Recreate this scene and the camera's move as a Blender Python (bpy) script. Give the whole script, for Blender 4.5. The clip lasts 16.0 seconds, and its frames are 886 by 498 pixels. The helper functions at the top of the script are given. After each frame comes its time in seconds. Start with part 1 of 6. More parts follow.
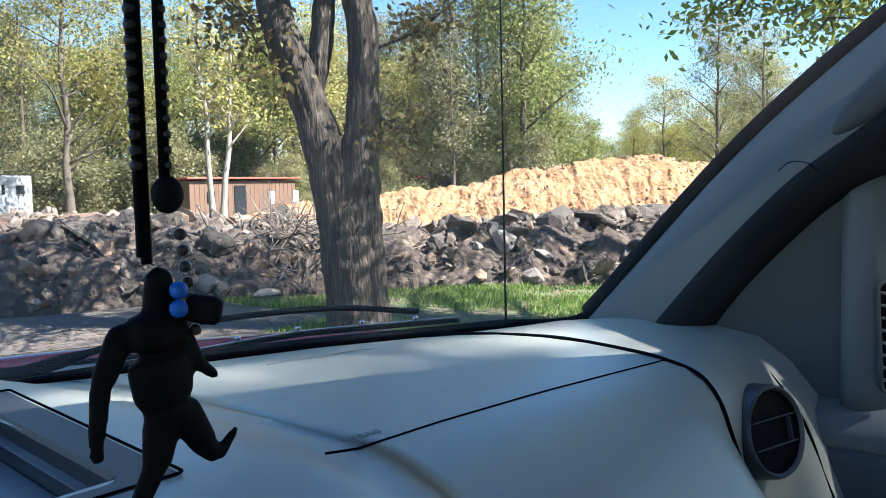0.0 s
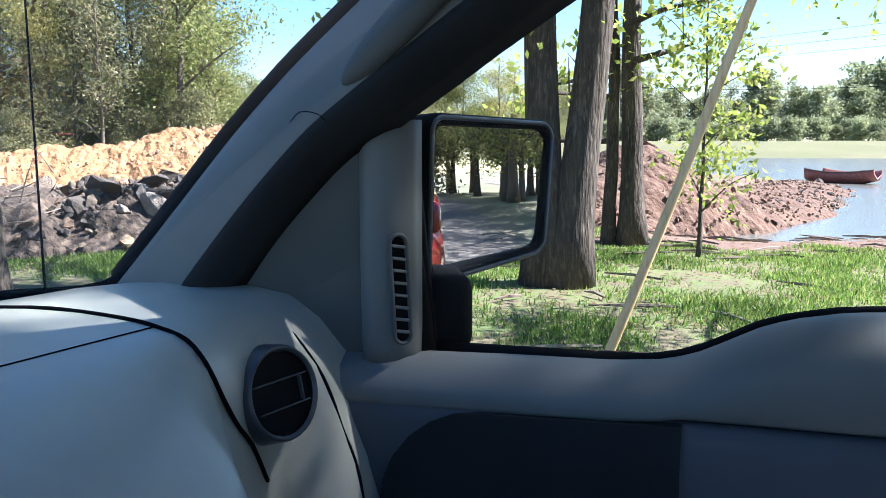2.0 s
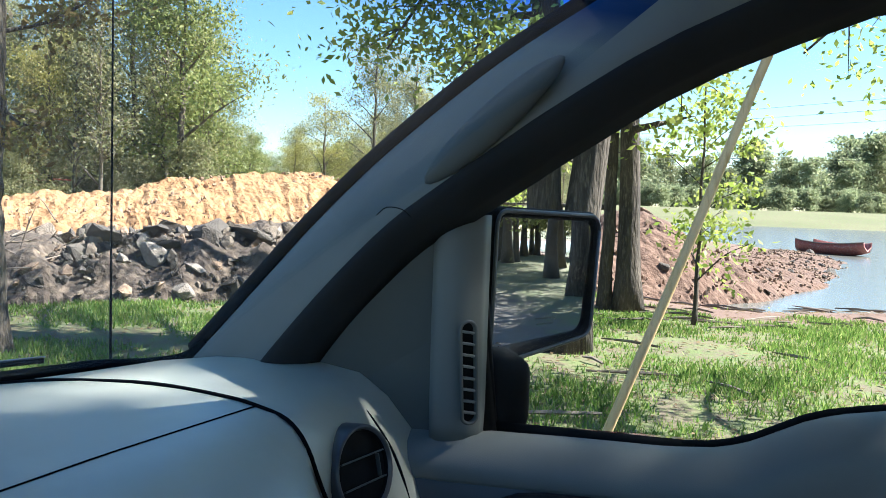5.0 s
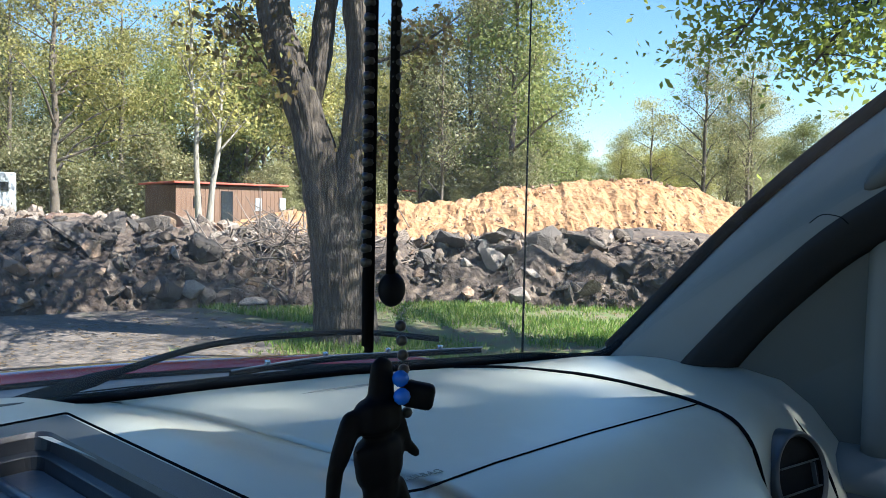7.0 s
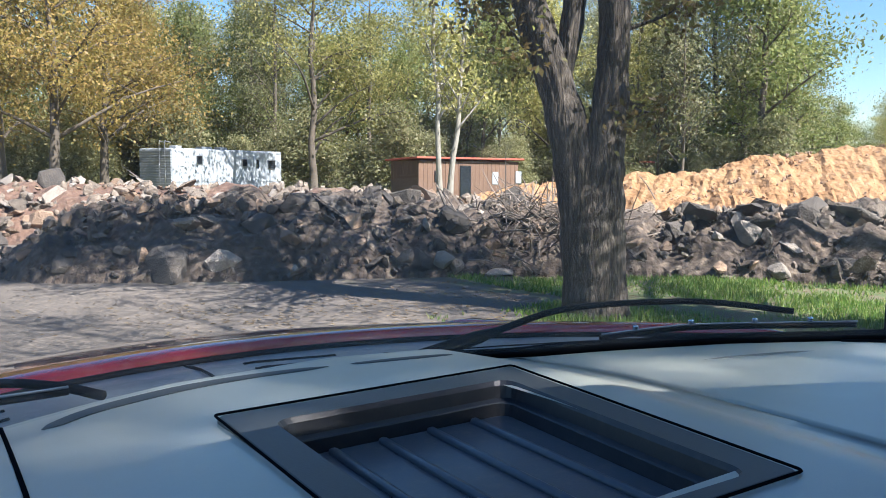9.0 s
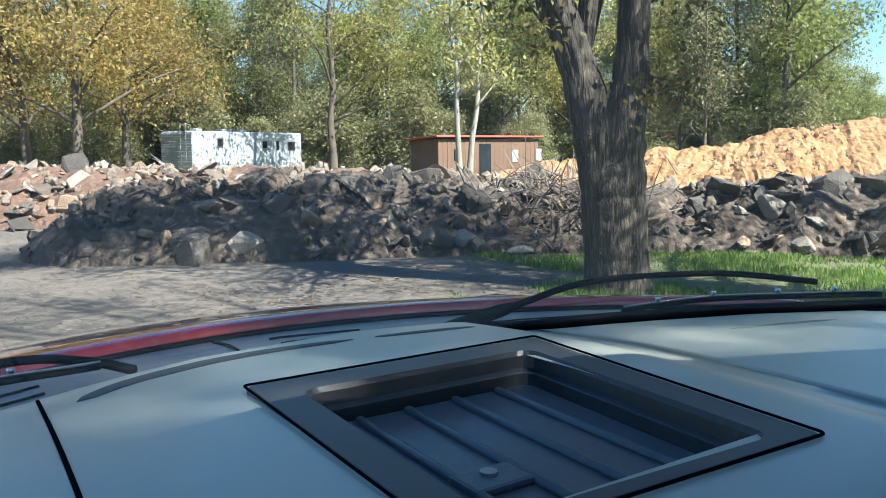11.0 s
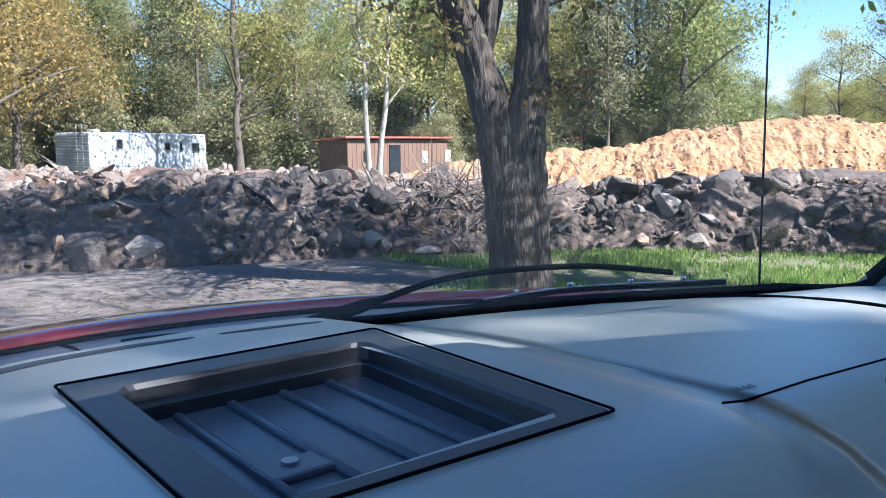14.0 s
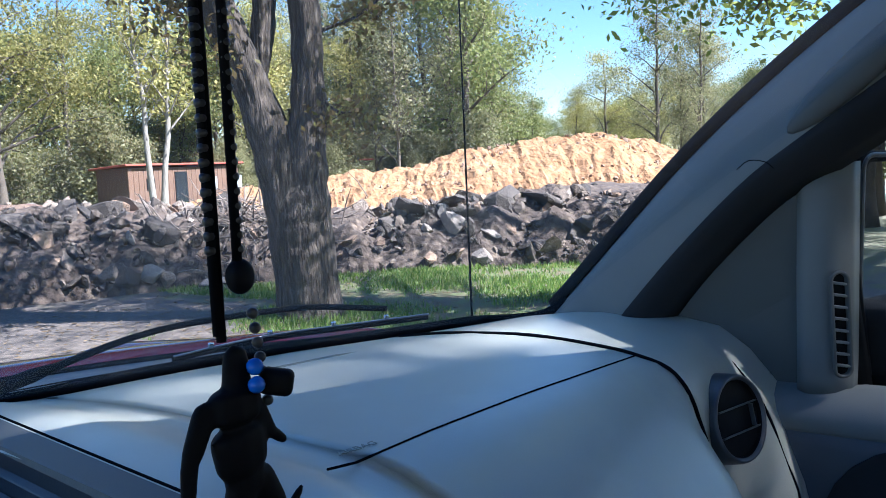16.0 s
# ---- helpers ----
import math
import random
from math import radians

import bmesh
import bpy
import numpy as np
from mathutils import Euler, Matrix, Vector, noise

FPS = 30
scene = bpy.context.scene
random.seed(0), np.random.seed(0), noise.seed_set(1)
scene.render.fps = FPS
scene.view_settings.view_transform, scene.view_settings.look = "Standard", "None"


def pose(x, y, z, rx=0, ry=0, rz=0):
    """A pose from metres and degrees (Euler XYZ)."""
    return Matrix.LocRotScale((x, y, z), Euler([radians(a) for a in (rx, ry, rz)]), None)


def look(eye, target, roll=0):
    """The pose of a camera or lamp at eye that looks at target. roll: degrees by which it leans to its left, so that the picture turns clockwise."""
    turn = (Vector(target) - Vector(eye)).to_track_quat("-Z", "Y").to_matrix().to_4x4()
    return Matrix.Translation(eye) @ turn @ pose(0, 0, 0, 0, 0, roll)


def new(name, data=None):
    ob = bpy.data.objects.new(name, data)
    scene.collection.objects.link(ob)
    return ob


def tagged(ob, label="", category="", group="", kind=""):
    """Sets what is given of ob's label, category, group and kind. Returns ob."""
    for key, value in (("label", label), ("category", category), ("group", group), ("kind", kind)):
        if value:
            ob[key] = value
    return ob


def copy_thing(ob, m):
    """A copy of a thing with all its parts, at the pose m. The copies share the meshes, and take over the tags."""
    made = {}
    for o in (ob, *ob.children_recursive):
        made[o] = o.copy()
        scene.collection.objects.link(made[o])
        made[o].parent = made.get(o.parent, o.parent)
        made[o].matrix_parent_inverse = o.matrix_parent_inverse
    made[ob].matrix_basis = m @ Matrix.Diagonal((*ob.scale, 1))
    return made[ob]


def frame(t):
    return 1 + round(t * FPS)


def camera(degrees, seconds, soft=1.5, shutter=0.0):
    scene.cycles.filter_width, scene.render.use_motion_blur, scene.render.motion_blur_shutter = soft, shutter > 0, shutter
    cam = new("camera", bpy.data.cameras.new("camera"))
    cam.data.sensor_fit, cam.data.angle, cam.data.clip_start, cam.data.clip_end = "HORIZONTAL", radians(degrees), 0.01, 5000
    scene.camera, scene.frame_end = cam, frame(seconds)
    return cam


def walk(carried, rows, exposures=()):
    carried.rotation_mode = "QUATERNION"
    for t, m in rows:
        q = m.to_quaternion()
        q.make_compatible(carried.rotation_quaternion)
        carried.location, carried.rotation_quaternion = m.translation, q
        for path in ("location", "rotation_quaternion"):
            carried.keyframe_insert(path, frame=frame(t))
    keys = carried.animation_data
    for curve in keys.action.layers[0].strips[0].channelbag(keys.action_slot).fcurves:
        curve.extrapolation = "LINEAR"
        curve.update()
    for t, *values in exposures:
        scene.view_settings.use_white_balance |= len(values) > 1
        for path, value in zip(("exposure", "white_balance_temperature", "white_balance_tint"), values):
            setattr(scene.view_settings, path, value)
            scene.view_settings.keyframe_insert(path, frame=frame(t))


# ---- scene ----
# The truck stands at the origin, nose along +y, x to its right, z up from the road.
cam = camera(57.7, 16.0, soft=0.9)
PATH = [
    (0, look((-0.203, -0.013, 1.466), (1.336, 1.255, 1.317), -1.19)),
    (0.5, look((-0.167, -0.053, 1.469), (1.500, 1.036, 1.287), -1.29)),
    (1, look((-0.135, -0.075, 1.462), (1.628, 0.844, 1.245), -1.14)),
    (1.5, look((-0.094, -0.082, 1.447), (1.748, 0.658, 1.206), -0.67)),
    (2, look((-0.054, -0.129, 1.450), (1.853, 0.422, 1.200), -0.01)),
    (2.5, look((-0.020, -0.163, 1.451), (1.929, 0.213, 1.207), 0.65)),
    (3, look((-0.006, -0.177, 1.449), (1.968, 0.053, 1.228), 0.97)),
    (5.5, look((-0.191, -0.024, 1.503), (1.679, 0.680, 1.413), 2.19)),
    (6, look((-0.227, -0.006, 1.507), (1.560, 0.888, 1.415), 2.10)),
    (6.5, look((-0.239, 0.003, 1.506), (1.449, 1.071, 1.405), 1.69)),
    (7, look((-0.258, 0.026, 1.492), (1.308, 1.265, 1.378), 1.23)),
    (7.5, look((-0.331, 0.086, 1.481), (1.086, 1.492, 1.345), 0.89)),
    (8, look((-0.385, 0.141, 1.471), (0.886, 1.678, 1.318), 0.69)),
    (8.5, look((-0.393, 0.148, 1.473), (0.803, 1.740, 1.294), 0.69)),
    (9, look((-0.397, 0.149, 1.480), (0.752, 1.775, 1.291), 0.40)),
    (11.5, look((-0.402, 0.143, 1.473), (0.701, 1.794, 1.229), -0.52)),
    (12, look((-0.399, 0.144, 1.472), (0.720, 1.786, 1.238), -0.44)),
    (12.5, look((-0.351, 0.108, 1.472), (0.779, 1.742, 1.240), -0.97)),
    (13, look((-0.351, 0.102, 1.477), (0.804, 1.720, 1.257), -1.01)),
    (13.5, look((-0.376, 0.114, 1.471), (0.847, 1.678, 1.235), -0.43)),
    (14, look((-0.349, 0.096, 1.467), (0.928, 1.616, 1.227), -0.68)),
    (14.5, look((-0.301, 0.077, 1.466), (1.039, 1.544, 1.236), -1.27)),
    (15, look((-0.277, 0.061, 1.469), (1.156, 1.442, 1.268), -1.76)),
    (15.5, look((-0.253, 0.031, 1.481), (1.259, 1.323, 1.267), -1.86)),
    (16, look((-0.234, 0.002, 1.495), (1.381, 1.164, 1.294), -2.43)),
]
EXPOSURES = [(0.0, 2.33, 6200, 13), (1.5, 2.4, 6050, 15), (2.5, 2.38, 5850, 16), (3.2, 2.36, 5800, 16), (5.5, 2.3, 6250, 6), (7.0, 2.2, 6200, 10), (9.0, 1.95, 6250, 13), (11.5, 2.05, 6200, 2), (12.5, 2.0, 6300, 10), (14.5, 2.22, 5600, 17), (16.0, 2.25, 5600, 17)]
walk(cam, PATH, EXPOSURES)

# ---- light ----
SUN_TO = Vector((0.21, -0.62, 0.745)).normalized()
world = bpy.data.worlds.new("world")
scene.world = world
world.use_nodes = True
wn = world.node_tree
sky = wn.nodes.new("ShaderNodeTexSky")
sky.sky_type = 'NISHITA'
sky.sun_disc = False
sky.sun_elevation = math.asin(SUN_TO.z)
sky.sun_rotation = math.atan2(SUN_TO.x, SUN_TO.y)
sky.air_density = 1.0
sky.dust_density = 0.25
sky.ozone_density = 2.6
deep = wn.nodes.new("ShaderNodeHueSaturation")
deep.inputs["Saturation"].default_value = 1.2
wn.links.new(sky.outputs[0], deep.inputs["Color"])
wn.links.new(deep.outputs[0], wn.nodes["Background"].inputs[0])
wn.nodes["Background"].inputs[1].default_value = 0.058
sun_data = bpy.data.lights.new("sun", 'SUN')
sun_data.energy = 5.0
sun_data.angle = radians(0.53)
sun_data.color = (1.0, 0.965, 0.92)
sun = new("sun", sun_data)
sun.matrix_basis = look(SUN_TO * 60, (0, 0, 0))


# ---- materials ----
def ramp_mix(nt, fac, a, b):
    m = nt.nodes.new("ShaderNodeMix")
    m.data_type = 'RGBA'
    nt.links.new(fac, m.inputs[0])
    for sock, c in ((m.inputs[6], a), (m.inputs[7], b)):
        if hasattr(c, "is_output"):
            nt.links.new(c, sock)
        else:
            sock.default_value = (*c, 1)
    return m.outputs[2]


def noise_fac(nt, vec, scale, detail=5, lo=0.35, hi=0.65, rough=0.6):
    n = nt.nodes.new("ShaderNodeTexNoise")
    n.inputs["Scale"].default_value = scale
    n.inputs["Detail"].default_value = detail
    n.inputs["Roughness"].default_value = rough
    nt.links.new(vec, n.inputs["Vector"])
    r = nt.nodes.new("ShaderNodeMapRange")
    r.inputs[1].default_value, r.inputs[2].default_value = lo, hi
    nt.links.new(n.outputs[0], r.inputs[0])
    return r.outputs[0]


def material(name, base, second=None, third=None, scale=4.0, fine=40.0, rough=0.7, metal=0.0, bump=0.3, bump_scale=60.0,
             bump_dist=0.002, per_object=0.0, per_island=0.0, specular=0.5, coat=0.0, stretch=(1, 1, 1)):
    """A Principled surface with variation at two scales and fine relief."""
    m = bpy.data.materials.new(name)
    m.use_nodes = True
    nt = m.node_tree
    bsdf = nt.nodes["Principled BSDF"]
    tc = nt.nodes.new("ShaderNodeTexCoord")
    mp = nt.nodes.new("ShaderNodeMapping")
    mp.inputs["Scale"].default_value = stretch
    nt.links.new(tc.outputs["Object"], mp.inputs["Vector"])
    vec = mp.outputs[0]
    col = ramp_mix(nt, noise_fac(nt, vec, scale), base, second or base)
    if third:
        col = ramp_mix(nt, noise_fac(nt, vec, fine, lo=0.5, hi=0.7), col, third)
    if per_object or per_island:
        h = nt.nodes.new("ShaderNodeHueSaturation")
        nt.links.new(col, h.inputs["Color"])
        for amount, node, out in ((per_object, "ShaderNodeObjectInfo", "Random"), (per_island, "ShaderNodeNewGeometry", "Random Per Island")):
            if amount:
                i = nt.nodes.new(node)
                r = nt.nodes.new("ShaderNodeMapRange")
                r.inputs[3].default_value, r.inputs[4].default_value = 1 - amount, 1 + amount
                nt.links.new(i.outputs[out], r.inputs[0])
                nt.links.new(r.outputs[0], h.inputs["Value"])
        col = h.outputs[0]
    nt.links.new(col, bsdf.inputs["Base Color"])
    bsdf.inputs["Roughness"].default_value = rough
    bsdf.inputs["Metallic"].default_value = metal
    bsdf.inputs["Specular IOR Level"].default_value = specular
    bsdf.inputs["Coat Weight"].default_value = coat
    if bump:
        n = nt.nodes.new("ShaderNodeTexNoise")
        n.inputs["Scale"].default_value = bump_scale
        n.inputs["Detail"].default_value = 6
        nt.links.new(vec, n.inputs["Vector"])
        b = nt.nodes.new("ShaderNodeBump")
        b.inputs["Strength"].default_value = bump
        b.inputs["Distance"].default_value = bump_dist
        nt.links.new(n.outputs[0], b.inputs["Height"])
        nt.links.new(b.outputs[0], bsdf.inputs["Normal"])
    return m


def leaf_material(name, a, b, c):
    """Leaves: diffuse and translucent, varied leaf by leaf and tree by tree."""
    m = bpy.data.materials.new(name)
    m.use_nodes = True
    nt = m.node_tree
    nt.nodes.remove(nt.nodes["Principled BSDF"])
    geo = nt.nodes.new("ShaderNodeNewGeometry")
    info = nt.nodes.new("ShaderNodeObjectInfo")
    r = nt.nodes.new("ShaderNodeValToRGB")
    r.color_ramp.elements[0].color = (*a, 1)
    r.color_ramp.elements[1].color = (*c, 1)
    e = r.color_ramp.elements.new(0.55)
    e.color = (*b, 1)
    nt.links.new(geo.outputs["Random Per Island"], r.inputs[0])
    h = nt.nodes.new("ShaderNodeHueSaturation")
    mr = nt.nodes.new("ShaderNodeMapRange")
    mr.inputs[3].default_value, mr.inputs[4].default_value = 0.7, 1.25
    nt.links.new(info.outputs["Random"], mr.inputs[0])
    nt.links.new(mr.outputs[0], h.inputs["Value"])
    nt.links.new(r.outputs[0], h.inputs["Color"])
    d, t, g, mix, mix2 = (nt.nodes.new("ShaderNodeBsdf" + k) if k[0] != "M" else nt.nodes.new("ShaderNodeMixShader")
                          for k in ("Diffuse", "Translucent", "Glossy", "M1", "M2"))
    nt.links.new(h.outputs[0], d.inputs[0])
    nt.links.new(h.outputs[0], t.inputs[0])
    g.inputs["Roughness"].default_value = 0.45
    mix.inputs[0].default_value = 0.52
    mix2.inputs[0].default_value = 0.012
    nt.links.new(d.outputs[0], mix.inputs[1])
    nt.links.new(t.outputs[0], mix.inputs[2])
    nt.links.new(mix.outputs[0], mix2.inputs[1])
    nt.links.new(g.outputs[0], mix2.inputs[2])
    nt.links.new(mix2.outputs[0], nt.nodes["Material Output"].inputs[0])
    return m


def glass_material(name, tint, gloss, band=None, veil=0.0):
    """A thin pane: clear with a weak mirror image; band: the blue sunshade strip between two heights."""
    m = bpy.data.materials.new(name)
    m.use_nodes = True
    nt = m.node_tree
    nt.nodes.remove(nt.nodes["Principled BSDF"])
    tr, gl, mix = nt.nodes.new("ShaderNodeBsdfTransparent"), nt.nodes.new("ShaderNodeBsdfGlossy"), nt.nodes.new("ShaderNodeMixShader")
    tr.inputs[0].default_value = (*tint, 1)
    gl.inputs["Roughness"].default_value = 0.02
    fr = nt.nodes.new("ShaderNodeFresnel")
    fr.inputs[0].default_value = 1.45
    mul = nt.nodes.new("ShaderNodeMath")
    mul.operation = 'MULTIPLY'
    mul.inputs[1].default_value = gloss
    nt.links.new(fr.outputs[0], mul.inputs[0])
    nt.links.new(mul.outputs[0], mix.inputs[0])
    if band:
        tc, sp, mr = nt.nodes.new("ShaderNodeTexCoord"), nt.nodes.new("ShaderNodeSeparateXYZ"), nt.nodes.new("ShaderNodeMapRange")
        nt.links.new(tc.outputs["Object"], sp.inputs[0])
        mr.inputs[1].default_value, mr.inputs[2].default_value = band
        nt.links.new(sp.outputs[2], mr.inputs[0])
        nt.links.new(ramp_mix(nt, mr.outputs[0], tint, (0.03, 0.16, 0.55)), tr.inputs[0])
    nt.links.new(tr.outputs[0], mix.inputs[1])
    nt.links.new(gl.outputs[0], mix.inputs[2])
    out = mix.outputs[0]
    # a pale translucent film puts a veil of haze over the pane
    if veil:
        tcd = nt.nodes.new("ShaderNodeTexCoord")
        film, over, mul2 = nt.nodes.new("ShaderNodeBsdfTranslucent"), nt.nodes.new("ShaderNodeMixShader"), nt.nodes.new("ShaderNodeMath")
        film.inputs[0].default_value = (0.8, 0.78, 0.74, 1)
        mul2.operation = 'MULTIPLY'
        mul2.inputs[1].default_value = veil
        nt.links.new(noise_fac(nt, tcd.outputs["Object"], 2.2, lo=0.15, hi=0.75), mul2.inputs[0])
        nt.links.new(mul2.outputs[0], over.inputs[0])
        nt.links.new(out, over.inputs[1])
        nt.links.new(film.outputs[0], over.inputs[2])
        out = over.outputs[0]
    nt.links.new(out, nt.nodes["Material Output"].inputs[0])
    return m


DASH = material("dash_plastic", (0.445, 0.465, 0.395), (0.41, 0.43, 0.362), (0.475, 0.495, 0.422), scale=3, fine=9, coat=0.5, specular=0.8, rough=0.42, bump=0.35, bump_scale=900, bump_dist=0.0006)
for glossy in (DASH,):
    glossy.node_tree.nodes["Principled BSDF"].inputs["Coat Roughness"].default_value = 0.28
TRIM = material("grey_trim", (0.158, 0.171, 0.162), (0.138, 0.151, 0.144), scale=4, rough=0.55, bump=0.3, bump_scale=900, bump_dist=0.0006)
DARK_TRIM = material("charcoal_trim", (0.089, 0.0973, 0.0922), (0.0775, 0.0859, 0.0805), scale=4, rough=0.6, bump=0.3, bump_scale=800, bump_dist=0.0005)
SEAT_CLOTH = material("grey_seat_cloth", (0.48, 0.485, 0.49), (0.42, 0.425, 0.43), (0.54, 0.54, 0.54), scale=6, fine=60, rough=0.95, bump=0.5, bump_scale=300)
DOOR_CARD = material("dark_door_card", (0.0825, 0.0935, 0.108), (0.0704, 0.0803, 0.0946), scale=4, rough=0.6, bump=0.3, bump_scale=700, bump_dist=0.0005)
LINER = material("headliner_cloth", (0.68, 0.69, 0.70), (0.62, 0.63, 0.64), scale=8, rough=0.95, bump=0.4, bump_scale=500)
TRAY = material("tray_plastic", (0.022, 0.025, 0.030), (0.028, 0.031, 0.036), (0.04, 0.04, 0.042), scale=5, fine=70, specular=0.45, rough=0.38, bump=0.2, bump_scale=600, bump_dist=0.0005)
MAT_RUBBER = material("ribbed_rubber_mat", (0.085, 0.098, 0.115), (0.095, 0.108, 0.125), (0.13, 0.13, 0.13), scale=7, fine=120, rough=0.33, bump=0.2, bump_scale=500, bump_dist=0.0005)
BLACK = material("black_rubber", (0.008, 0.008, 0.009), (0.013, 0.013, 0.014), scale=20, specular=0.12, rough=0.7, bump=0.15)
FRAME = material("tray_frame_plastic", (0.0754, 0.0836, 0.0836), (0.0656, 0.0738, 0.0738), scale=5, rough=0.45, bump=0.3, bump_scale=900, bump_dist=0.0006)
# near-black for the door seal and for shade painted on pillar and door
SEAL_SHADE = material("black_weatherstrip_and_shade", (0.022, 0.024, 0.026), (0.028, 0.030, 0.032), scale=9, rough=0.85, specular=0.15, bump=0.1)
GROOVE = material("seam_shadow_gap", (0.006, 0.007, 0.009), rough=0.9, specular=0.0, bump=0)
SATIN = material("satin_grey_ring", (0.09, 0.10, 0.11), (0.075, 0.084, 0.093), scale=20, rough=0.35, metal=0.3, bump=0.05)
RED = material("red_car_paint", (0.29, 0.012, 0.018), (0.25, 0.010, 0.015), (0.31, 0.05, 0.05), scale=3, fine=30, rough=0.16, bump=0.03, coat=1.0)
COWL = material("weathered_cowl_plastic", (0.20, 0.21, 0.22), (0.15, 0.16, 0.17), (0.28, 0.28, 0.28), scale=8, fine=60, rough=0.42, bump=0.2)
CHROME = material("chrome", (0.7, 0.7, 0.7), rough=0.15, metal=1.0, bump=0)
MIRROR = material("mirror_glass", (0.86, 0.88, 0.9), rough=0.0, metal=1.0, bump=0)
WS_GLASS = glass_material("windshield_glass", (0.93, 0.96, 0.95), 0.6, band=(1.665, 1.70), veil=0.035)
SIDE_GLASS = glass_material("side_glass", (0.96, 0.98, 0.97), 0.35)
EMBOSS = material("embossed_plastic", (0.24, 0.255, 0.215), (0.22, 0.235, 0.20), scale=30, rough=0.55, bump=0.1)
BLACK_ACRYL = material("black_acrylic", (0.003, 0.003, 0.004), (0.005, 0.005, 0.006), scale=40, specular=0.15, rough=0.6, bump=0.05)
BLUE_BEAD = material("blue_bead", (0.02, 0.16, 0.65), rough=0.25, bump=0)
BEAD = material("dark_beads", (0.02, 0.018, 0.014), (0.05, 0.045, 0.035), scale=60, rough=0.3, bump=0)

BARK = material("grey_brown_bark", (0.0748, 0.0578, 0.0442), (0.0306, 0.0238, 0.0187), (0.145, 0.119, 0.0918), scale=6, fine=34, rough=0.95, bump=1.0, bump_scale=26, bump_dist=0.05, stretch=(1, 1, 0.2))
BARK_PALE = material("pale_bark", (0.25, 0.225, 0.185), (0.16, 0.14, 0.112), (0.33, 0.31, 0.265), scale=3, fine=14, rough=0.95, bump=0.8, bump_scale=14, bump_dist=0.03, stretch=(1, 1, 0.3))
BARK_FAR = material("brown_bark", (0.12, 0.095, 0.07), (0.075, 0.058, 0.043), scale=2, rough=0.95, bump=0.5, bump_scale=10, bump_dist=0.03, per_object=0.25)
LEAF_GREEN = leaf_material("green_leaves", (0.111, 0.139, 0.0425), (0.185, 0.208, 0.0693), (0.277, 0.277, 0.106))
LEAF_YELLOW = leaf_material("yellow_green_leaves", (0.212, 0.217, 0.0647), (0.342, 0.319, 0.102), (0.462, 0.397, 0.147))
LEAF_ORANGE = leaf_material("autumn_leaves", (0.202, 0.168, 0.0462), (0.319, 0.231, 0.0714), (0.386, 0.252, 0.0924))
LEAF_OLIVE = leaf_material("olive_leaves", (0.166, 0.171, 0.0785), (0.25, 0.245, 0.116), (0.342, 0.305, 0.166))
LEAF_BRIGHT = leaf_material("bright_young_leaves", (0.22, 0.30, 0.06), (0.34, 0.42, 0.09), (0.50, 0.52, 0.15))
LITTER = leaf_material("tan_fallen_leaves", (0.15, 0.105, 0.06), (0.24, 0.17, 0.10), (0.33, 0.25, 0.15))
LEAF_DRY = leaf_material("dry_brown_leaves", (0.10, 0.07, 0.03), (0.16, 0.12, 0.05), (0.16, 0.17, 0.05))
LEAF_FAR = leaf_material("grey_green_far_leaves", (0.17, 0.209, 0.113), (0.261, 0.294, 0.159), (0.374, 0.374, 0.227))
GRASS = leaf_material("grass_blades", (0.065, 0.13, 0.025), (0.14, 0.235, 0.045), (0.32, 0.34, 0.12))
ROCK = material("grey_concrete_rubble", (0.185, 0.142, 0.108), (0.11, 0.085, 0.067), (0.30, 0.24, 0.185), scale=2.2, fine=11, rough=0.95, bump=0.9, bump_scale=14, bump_dist=0.05, per_object=0.45)
ROCK_PALE = material("pale_concrete_rubble", (0.25, 0.208, 0.172), (0.18, 0.15, 0.124), (0.31, 0.262, 0.218), scale=2.2, fine=11, rough=0.95, bump=0.8, bump_scale=14, bump_dist=0.04, per_object=0.3)
ROCK_TAN = material("tan_clay_lump", (0.26, 0.175, 0.115), (0.19, 0.125, 0.085), (0.13, 0.09, 0.068), scale=2.2, fine=11, rough=0.95, bump=0.9, bump_scale=14, bump_dist=0.05, per_object=0.3)
ASPHALT = material("broken_asphalt", (0.0706, 0.0571, 0.047), (0.0403, 0.033, 0.0282), (0.134, 0.111, 0.0904), scale=2.5, fine=18, rough=0.9, bump=0.9, bump_scale=25, bump_dist=0.03, per_object=0.4)
SOIL = material("dark_brown_soil", (0.088, 0.064, 0.049), (0.046, 0.034, 0.027), (0.16, 0.12, 0.088), scale=1.2, fine=7, rough=1.0, bump=1.0, bump_scale=9, bump_dist=0.08)
RED_SOIL = material("red_brown_soil", (0.125, 0.070, 0.047), (0.078, 0.044, 0.032), (0.19, 0.12, 0.085), scale=0.9, fine=6, rough=1.0, bump=1.0, bump_scale=7, bump_dist=0.1)
CLAY = material("orange_clay", (0.30, 0.172, 0.088), (0.24, 0.128, 0.062), (0.35, 0.225, 0.128), scale=0.45, fine=3.0, rough=1.0, specular=0.1, bump=1.0, bump_scale=5, bump_dist=0.12)
PALE_WOOD = material("peeled_pale_wood", (0.74, 0.54, 0.29), (0.66, 0.46, 0.23), (0.52, 0.35, 0.16), scale=6, fine=40, rough=0.7, bump=0.4, bump_scale=40, stretch=(1, 1, 0.15))
DEAD_WOOD = material("dead_branches", (0.11, 0.082, 0.062), (0.19, 0.155, 0.13), scale=5, rough=0.95, bump=0.4, per_island=0.4)
